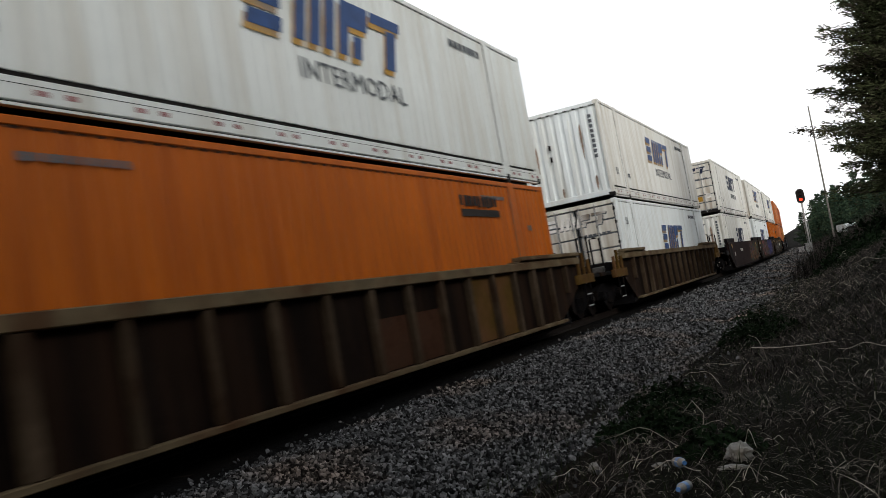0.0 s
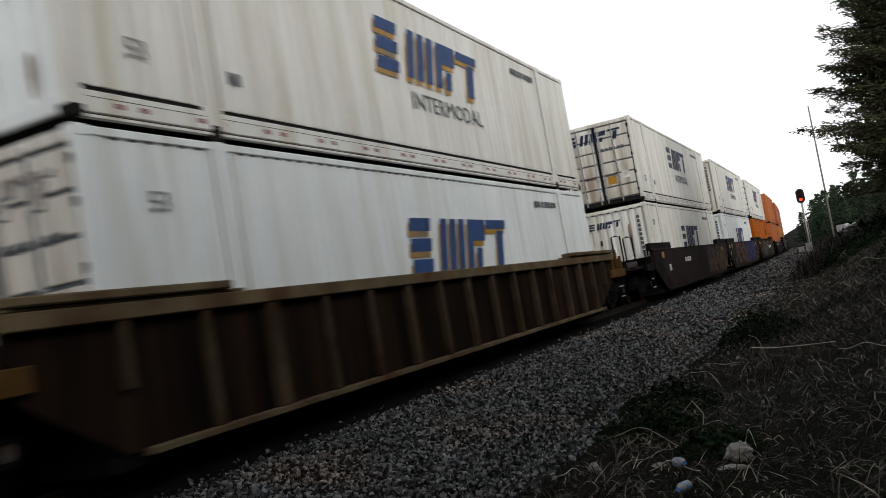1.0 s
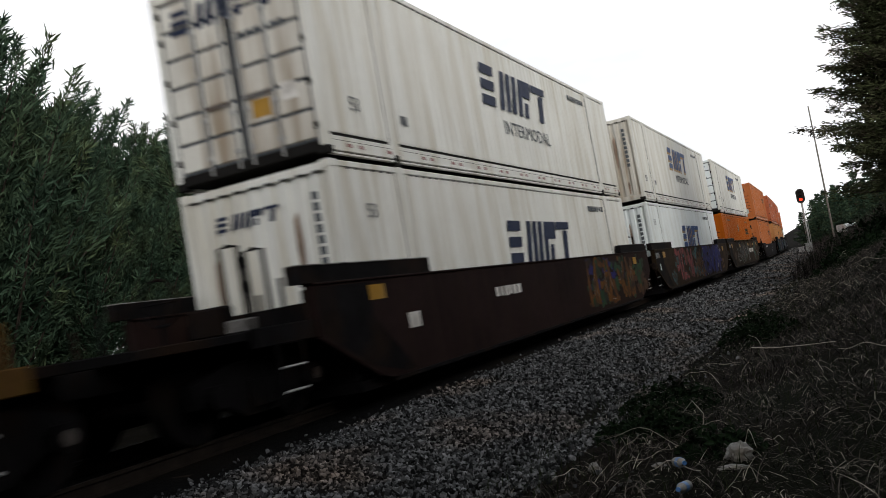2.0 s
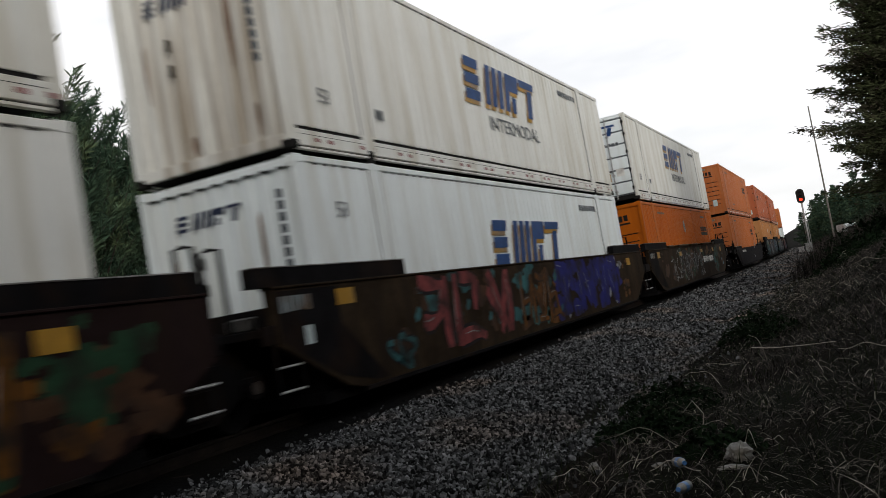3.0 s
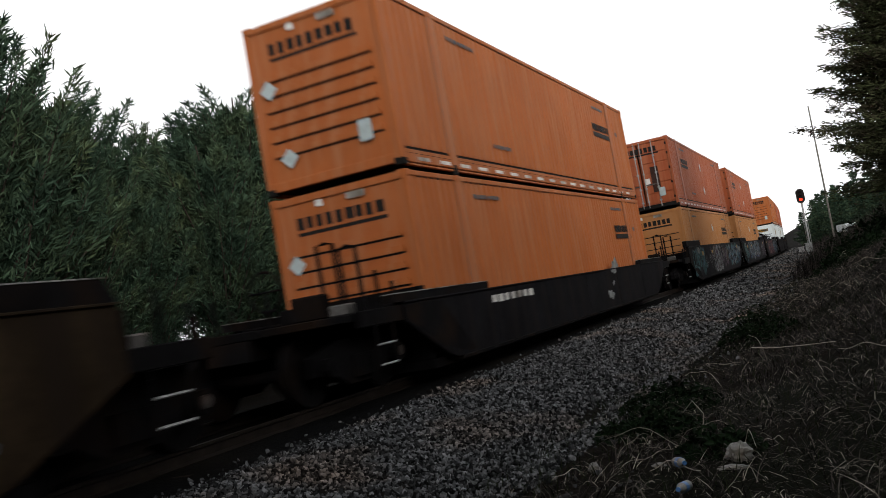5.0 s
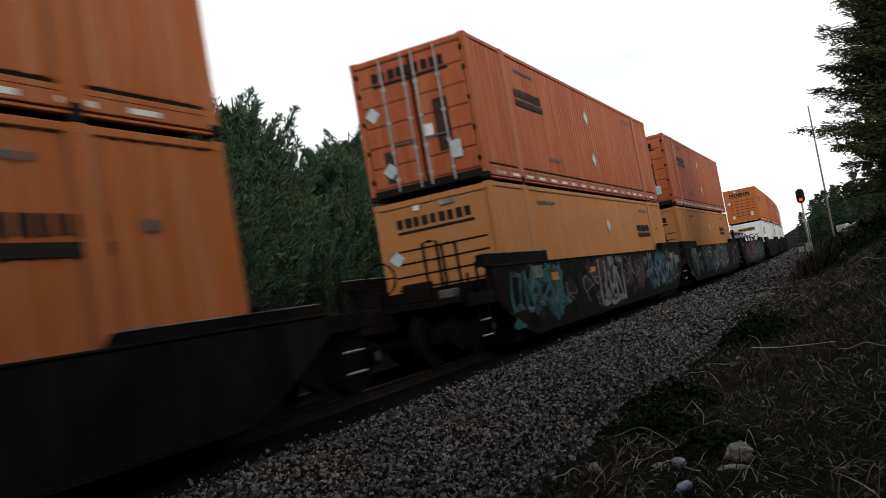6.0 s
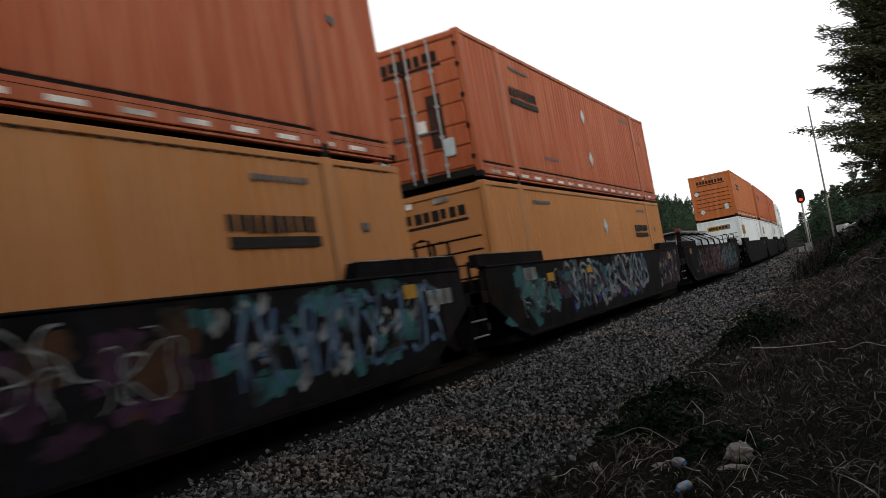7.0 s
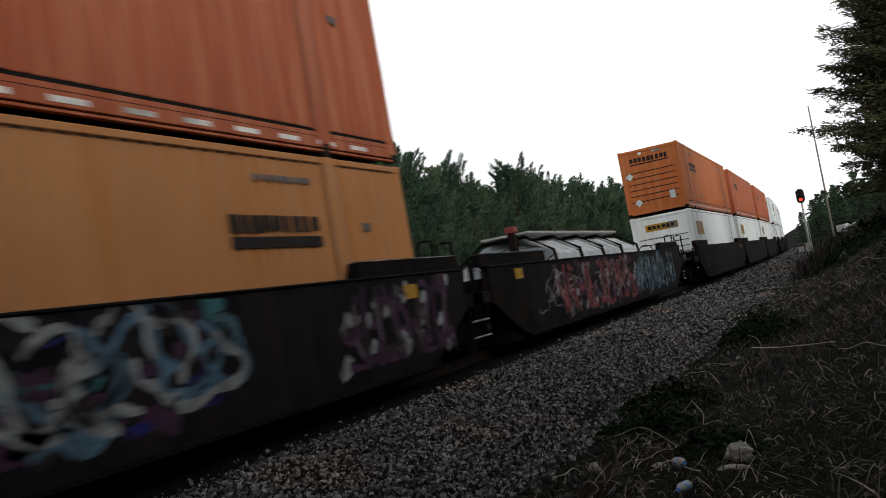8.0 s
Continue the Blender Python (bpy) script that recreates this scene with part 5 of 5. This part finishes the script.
def build_plants():
    rng = random.Random(77)

    def bank(r):
        y = 3.2 + 40 * r.random() ** 1.9
        edge = 4.75 + 0.5 * noise.noise((y * 0.35, 2, 5))
        return middle(y) + edge + (9.5 - edge + y * 0.05) * r.random() ** 0.9, y

    def fringe(r):
        y = 3.5 + 55 * r.random() ** 1.6
        return middle(y) + 4.75 + r.gauss(0, 0.35), y

    def far_bank(r):
        y = 35 + 110 * r.random() ** 1.4
        return middle(y) + 5.0 + 9 * r.random(), y

    blades("dry_grass", 24000, bank, 0.22, 0.0036, M_STRAW, "dry straw-coloured dead grass on the bank", rng, 1.5, 0.9)
    blades("dull_grass", 10000, bank, 0.18, 0.005, M_GRASS, "dull green grass among dead stalks", rng, 0.9, 0.6)
    blades("fringe_grass", 3500, fringe, 0.15, 0.005, M_GRASS, "short grass creeping into the ballast edge", rng, 1.0, 0.6)
    blades("brush", 22000, bank, 0.34, 0.0046, M_TWIG, "tangled bare brown brush on the bank", rng, 1.4, 1.2)
    def slope(r):
        y = 11 + 34 * r.random() ** 1.2
        return middle(y) + 5.6 + (5 + y * 0.06) * r.random(), y

    blades("dead_stalks", 11000, slope, 0.42, 0.006, M_STALK, "grey-brown dead stalks tangled on the bank", rng, 1.5, 1.6)
    blades("far_brush", 16000, far_bank, 1.0, 0.012, M_TWIG, "bare brown thicket farther along the bank", rng, 0.7, 0.35)
    # arching canes
    bm = bmesh.new()
    for k in range(520):
        x, y = bank(rng)
        if x < middle(y) + 5.1:
            continue
        z = ground_z(x, y)
        a, ln, h = rng.uniform(0, 6.28), rng.uniform(0.15, 0.6), rng.uniform(0.02, 0.2)
        tube(bm, [(x + math.cos(a) * ln * t, y + math.sin(a) * ln * t, z + 4 * h * t * (1 - 0.8 * t) * 0.8 + 0.02 * math.sin(t * 9 + k)) for t in (0, 0.12, 0.25, 0.37, 0.5, 0.62, 0.75, 0.87, 1)], 0.0032, 3, 0.0014)
    for run in (((5.76, 12.67, 0.17), (6.1, 12.0, 0.18), (6.5, 11.3, 0.12), (6.9, 10.55, 0.06)), ((5.55, 8.4, 0.10), (5.75, 7.9, 0.26), (5.9, 7.5, 0.2), (5.92, 7.1, 0.0)), ((6.9, 11.2, 0.0), (6.78, 11.0, 0.2), (6.72, 10.9, 0.36))):
        tube(bm, [(x, y, ground_z(x, y) + h) for x, y, h in run], 0.0042, 5, 0.003)
    tagged(link("canes", bm, M_STRAW), "pale arching dead bramble canes", "vegetation", kind="stuff")
    # dark low bramble mounds
    vs, fs, c = [], [], 0
    spots = [(5.35, 7.9, 0.55, 0.30), (5.2, 9.4, 0.6, 0.32), (5.5, 14.7, 0.5, 0.6), (5.75, 15.3, 0.5, 0.7), (8.2, 19.0, 0.8, 0.5), (7.4, 26.0, 0.9, 0.6), (9.0, 24.0, 1.0, 0.8), (6.1, 6.9, 0.35, 0.2)]
    spots += [(middle(y) + rng.uniform(6, 12), y, rng.uniform(0.9, 1.8), rng.uniform(0.6, 1.3)) for y in (rng.uniform(28, 120) for _ in range(60))]
    for cx, cy, r, h in spots:
        near = cy < 28
        for k in range(int(1500 * r) if near else 500):
            a, q = rng.uniform(0, 6.28), rng.random() ** 0.5
            x, y = cx + math.cos(a) * q * r, cy + math.sin(a) * q * r
            top = h * (1 - q * q) * (0.75 + 0.5 * noise.noise((x * 3, y * 3, 1)))
            z = ground_z(x, y) + max(0, top) * rng.uniform(0.3, 1.05)
            s = rng.uniform(0.02, 0.05) * (1 if near else 2.6)
            m = Euler((rng.uniform(-1, 1), rng.uniform(-1, 1), rng.uniform(0, 6.28))).to_matrix()
            for p in ((-s, 0, 0), (0, -s * 0.5, 0.1 * s), (s, 0, -0.2 * s), (0, s * 0.5, 0.1 * s)):
                vs.append(tuple(m @ Vector(p) + Vector((x, y, z))))
            fs.append((c, c + 1, c + 2, c + 3))
            c += 4
    tagged(soup("bramble", vs, fs, M_LEAF), "low dark green bramble leaves in mounds", "vegetation", kind="stuff")


# ---- litter ----
def crumpled(name, label, x, y, size, material, seed, flat=0.6):
    bm = bmesh.new()
    bmesh.ops.create_icosphere(bm, subdivisions=3, radius=1.0)
    for v in bm.verts:
        n = noise.noise(v.co * 2.1 + Vector((seed, 0, 0))) * 0.45 + abs(noise.noise(v.co * 5 + Vector((0, seed, 0)))) * 0.35
        v.co *= (0.85 + n)
        v.co = Vector((v.co.x * size[0], v.co.y * size[1], v.co.z * size[2]))
    ob = tagged(link(name, bm, material), label, "litter")
    ob.location = (x, y, ground_z(x, y) + size[2] * flat)
    return ob


def bottle(label, x, y, turn, tone):
    ob = tagged(new("plastic_bottle"), label, "litter")
    bm = bmesh.new()
    prof = [(0.0, 0.030), (0.01, 0.034), (0.07, 0.034), (0.075, 0.031), (0.14, 0.034), (0.17, 0.026), (0.195, 0.013), (0.21, 0.013)]
    rings = [[bm.verts.new((z, r * math.cos(a), r * math.sin(a))) for a in (2 * math.pi * k / 14 for k in range(14))] for z, r in prof]
    for a, b in zip(rings, rings[1:]):
        for k in range(14):
            bm.faces.new((a[k], a[(k + 1) % 14], b[(k + 1) % 14], b[k]))
    bm.faces.new(rings[0])
    bm.faces.new(rings[-1])
    part("body", bm, M_PLASTIC, ob)
    bm = bmesh.new()
    tube(bm, [(0.078, 0, 0), (0.138, 0, 0)], 0.0355, 14)
    part("wrapper", bm, tone, ob, "blue wrapper")
    bm = bmesh.new()
    tube(bm, [(0.205, 0, 0), (0.222, 0, 0)], 0.016, 10)
    part("cap", bm, tone, ob, "blue screw cap")
    ob.matrix_basis = pose(x, y, ground_z(x, y) + 0.05, 0, -8, turn)
    return ob


def build_litter():
    crumpled("plastic_bag", "crumpled dirty white plastic bag in the grass", 6.27, 6.52, (0.098, 0.078, 0.08), M_PLASTIC, 3)
    crumpled("paper_scrap", "flattened pale paper scrap in the grass", 6.25, 6.32, (0.10, 0.05, 0.02), M_PLASTIC, 9)
    crumpled("paper_cup", "small crushed white cup among dead grass", 5.20, 6.50, (0.045, 0.04, 0.045), M_PLASTIC, 5)
    crumpled("paper_scrap", "small crushed white scrap at the ballast edge", 4.93, 9.6, (0.05, 0.04, 0.04), M_PLASTIC, 15)
    crumpled("paper_scrap", "small torn white scrap beside the bottle", 5.69, 6.52, (0.05, 0.03, 0.02), M_PLASTIC, 12)
    bottle("clear bottle with blue wrapper lying in grass", 5.84, 6.42, -62, M_BLUE_PLASTIC)
    bottle("small clear bottle with blue cap in grass", 6.02, 5.84, -95, M_BLUE_PLASTIC)


# ---- signal, pole, cabinet, parked trailer ----
def build_lineside():
    x, y = EYE.x - 0.042 * 100, 100.0
    g = ground_z(x, y)
    sig = tagged(new("railway_signal"), "black railway signal on a mast showing red", "signal")
    sig.location = (x, y, g)
    bm = bmesh.new()
    tube(bm, [(0, 0, -0.1), (0, 0, 4.9 - g)], 0.09, 8)
    part("mast", bm, M_CABINET, sig)
    bm = bmesh.new()
    ring = [(0.42 * math.cos(a), 5.55 - g + (0.36 if math.sin(a) > 0 else -0.36) + 0.42 * math.sin(a)) for a in (2 * math.pi * k / 20 for k in range(20))]
    a = [bm.verts.new((p, -0.12, q)) for p, q in ring]
    b = [bm.verts.new((p, -0.08, q)) for p, q in ring]
    bm.faces.new(a)
    bm.faces.new(b[::-1])
    for k in range(20):
        bm.faces.new((a[k], b[k], b[(k + 1) % 20], a[(k + 1) % 20]))
    part("target_board", bm, M_BLACK_INK, sig)
    for k, z in enumerate((5.92, 5.55, 5.18)):
        bm = bmesh.new()
        tube(bm, [(0, -0.13, z - g), (0, -0.145, z - g)], 0.17, 14)
        lens = part("lens", bm, M_RED_LAMP if k == 2 else M_BLACK_INK, sig, "lit red lens" if k == 2 else "unlit lens")
        bm = bmesh.new()
        ring = [(0.17 * math.cos(t), z - g + 0.17 * math.sin(t)) for t in (math.pi * i / 10 for i in range(11))]
        for (p, q), (r, s) in zip(ring, ring[1:]):
            bm.faces.new([bm.verts.new(c) for c in ((p, -0.13, q), (r, -0.13, s), (r, -0.42, s), (p, -0.42, q))])
        bmesh.ops.remove_doubles(bm, verts=bm.verts, dist=0.001)
        bmesh.ops.solidify(bm, geom=list(bm.faces), thickness=0.01)
        part("hood", bm, M_BLACK_INK, lens)
    for k in range(7):
        bm = bmesh.new()
        z = 1.0 + k * 0.5
        tube(bm, [(-0.2, 0.18, z), (0.2, 0.18, z)], 0.02, 5)
        part("ladder_rung", bm, M_CABINET, sig)
    for sx in (-0.2, 0.2):
        bm = bmesh.new()
        tube(bm, [(sx, 0.18, 0), (sx, 0.18, 4.4)], 0.025, 5)
        part("ladder_rail", bm, M_CABINET, sig)

    cx, cy = EYE.x - 0.047 * 98, 98.0
    for dx, w, h in ((0.35, 0.3, 1.0), (-0.4, 0.25, 0.8)):
        cab = tagged(new("relay_cabinet"), "grey metal relay cabinet at the signal's foot", "cabinet")
        gz = ground_z(cx + dx, cy)
        bm = bmesh.new()
        box(bm, -w, w, -0.35, 0.35, 0, h, 0.03)
        part("body", bm, M_CABINET, cab)
        bm = bmesh.new()
        box(bm, -w - 0.06, w + 0.06, -0.42, 0.4, h, h + 0.07, 0.02)
        part("lid", bm, M_CABINET, cab)
        bm = bmesh.new()
        box(bm, -w + 0.06, w - 0.06, -0.372, -0.352, 0.1, h - 0.1, 0.006)
        door = part("door", bm, M_CABINET, cab)
        bm = bmesh.new()
        box(bm, w - 0.2, w - 0.16, -0.40, -0.373, h * 0.45, h * 0.6)
        part("door_handle", bm, M_STEEL, door)
        cab.location = (cx + dx, cy, gz)

    px, py = EYE.x - 0.0175 * 80, 80.0
    gz = ground_z(px, py)
    pole = tagged(new("utility_pole"), "tall thin grey timber pole on the bank", "pole")
    bm = bmesh.new()
    tube(bm, [(0, 0, -0.2), (0.02, 0, 6), (0.03, 0, 12.0)], 0.085, 9, 0.05)
    part("post", bm, M_POLE, pole)
    pole.location = (px, py, gz)

    vx, vy = EYE.x - 0.004 * 88, 88.0
    van = tagged(new("parked_trailer"), "white box trailer half hidden behind the brush", "trailer")
    bm = bmesh.new()
    prism(bm, [(-2.4, 0.5), (2.4, 0.5), (2.4, 2.0), (2.1, 2.2), (-2.0, 2.2), (-2.4, 1.9)], -0.85, 0.85)
    part("body", bm, M_WHITE_COOL, van)
    for sy in (-1.3, 1.3):
        for sx in (-1, 1):
            bm = bmesh.new()
            tube(bm, [(sx * 0.68, sy, 0.36), (sx * 0.87, sy, 0.36)], 0.36, 14)
            part("wheel", bm, M_BLACK_INK, van)
    bm = bmesh.new()
    box(bm, -0.6, 0.6, -2.43, -2.405, 1.2, 1.7)
    part("window", bm, M_BLACK_INK, van)
    van.matrix_basis = pose(vx, vy, ground_z(vx, vy) - 0.15, 0, 0, 15)
    van.scale = (0.62, 0.62, 0.62)


build_ground()
build_track()
TRAIN = build_train()
build_lineside()
build_trees()
build_plants()
build_litter()
build_stones()

# how far the train runs ahead of its even pace, in metres
SPEED = 19.647
LEAD = ((0, 0.22), (0.5, -0.34), (1, 0.185), (1.5, -0.31), (3, 0.66), (3.5, 1.105), (4, 0.96), (4.5, 1.24), (6, 2.36), (6.5, 2.22), (7, 2.60), (7.5, 1.89), (8, 2.50))


def gone(t):
    for (a, p), (b, q) in zip(LEAD, LEAD[1:]):
        if t <= b + 1e-6:
            f = (t - a) / (b - a)
            f = f * f * (3 - 2 * f)
            return SPEED * t + p + (q - p) * f
    return SPEED * t + LEAD[-1][1]


def motions():
    for ob, start, z in TRAIN:
        rows = []
        for k in range(81):
            x, y, a = on_line(start - gone(k / 10))
            rows.append((k / 10, pose(x, y, z, 0, 0, math.degrees(a))))
        walk(ob, rows)
    for ws in WHEELS:
        base = ws.location.copy()
        walk(ws, [(k / 30, Matrix.Translation(base) @ Matrix.Rotation(gone(k / 30) / 0.457, 4, "X")) for k in range(241)])


motions()
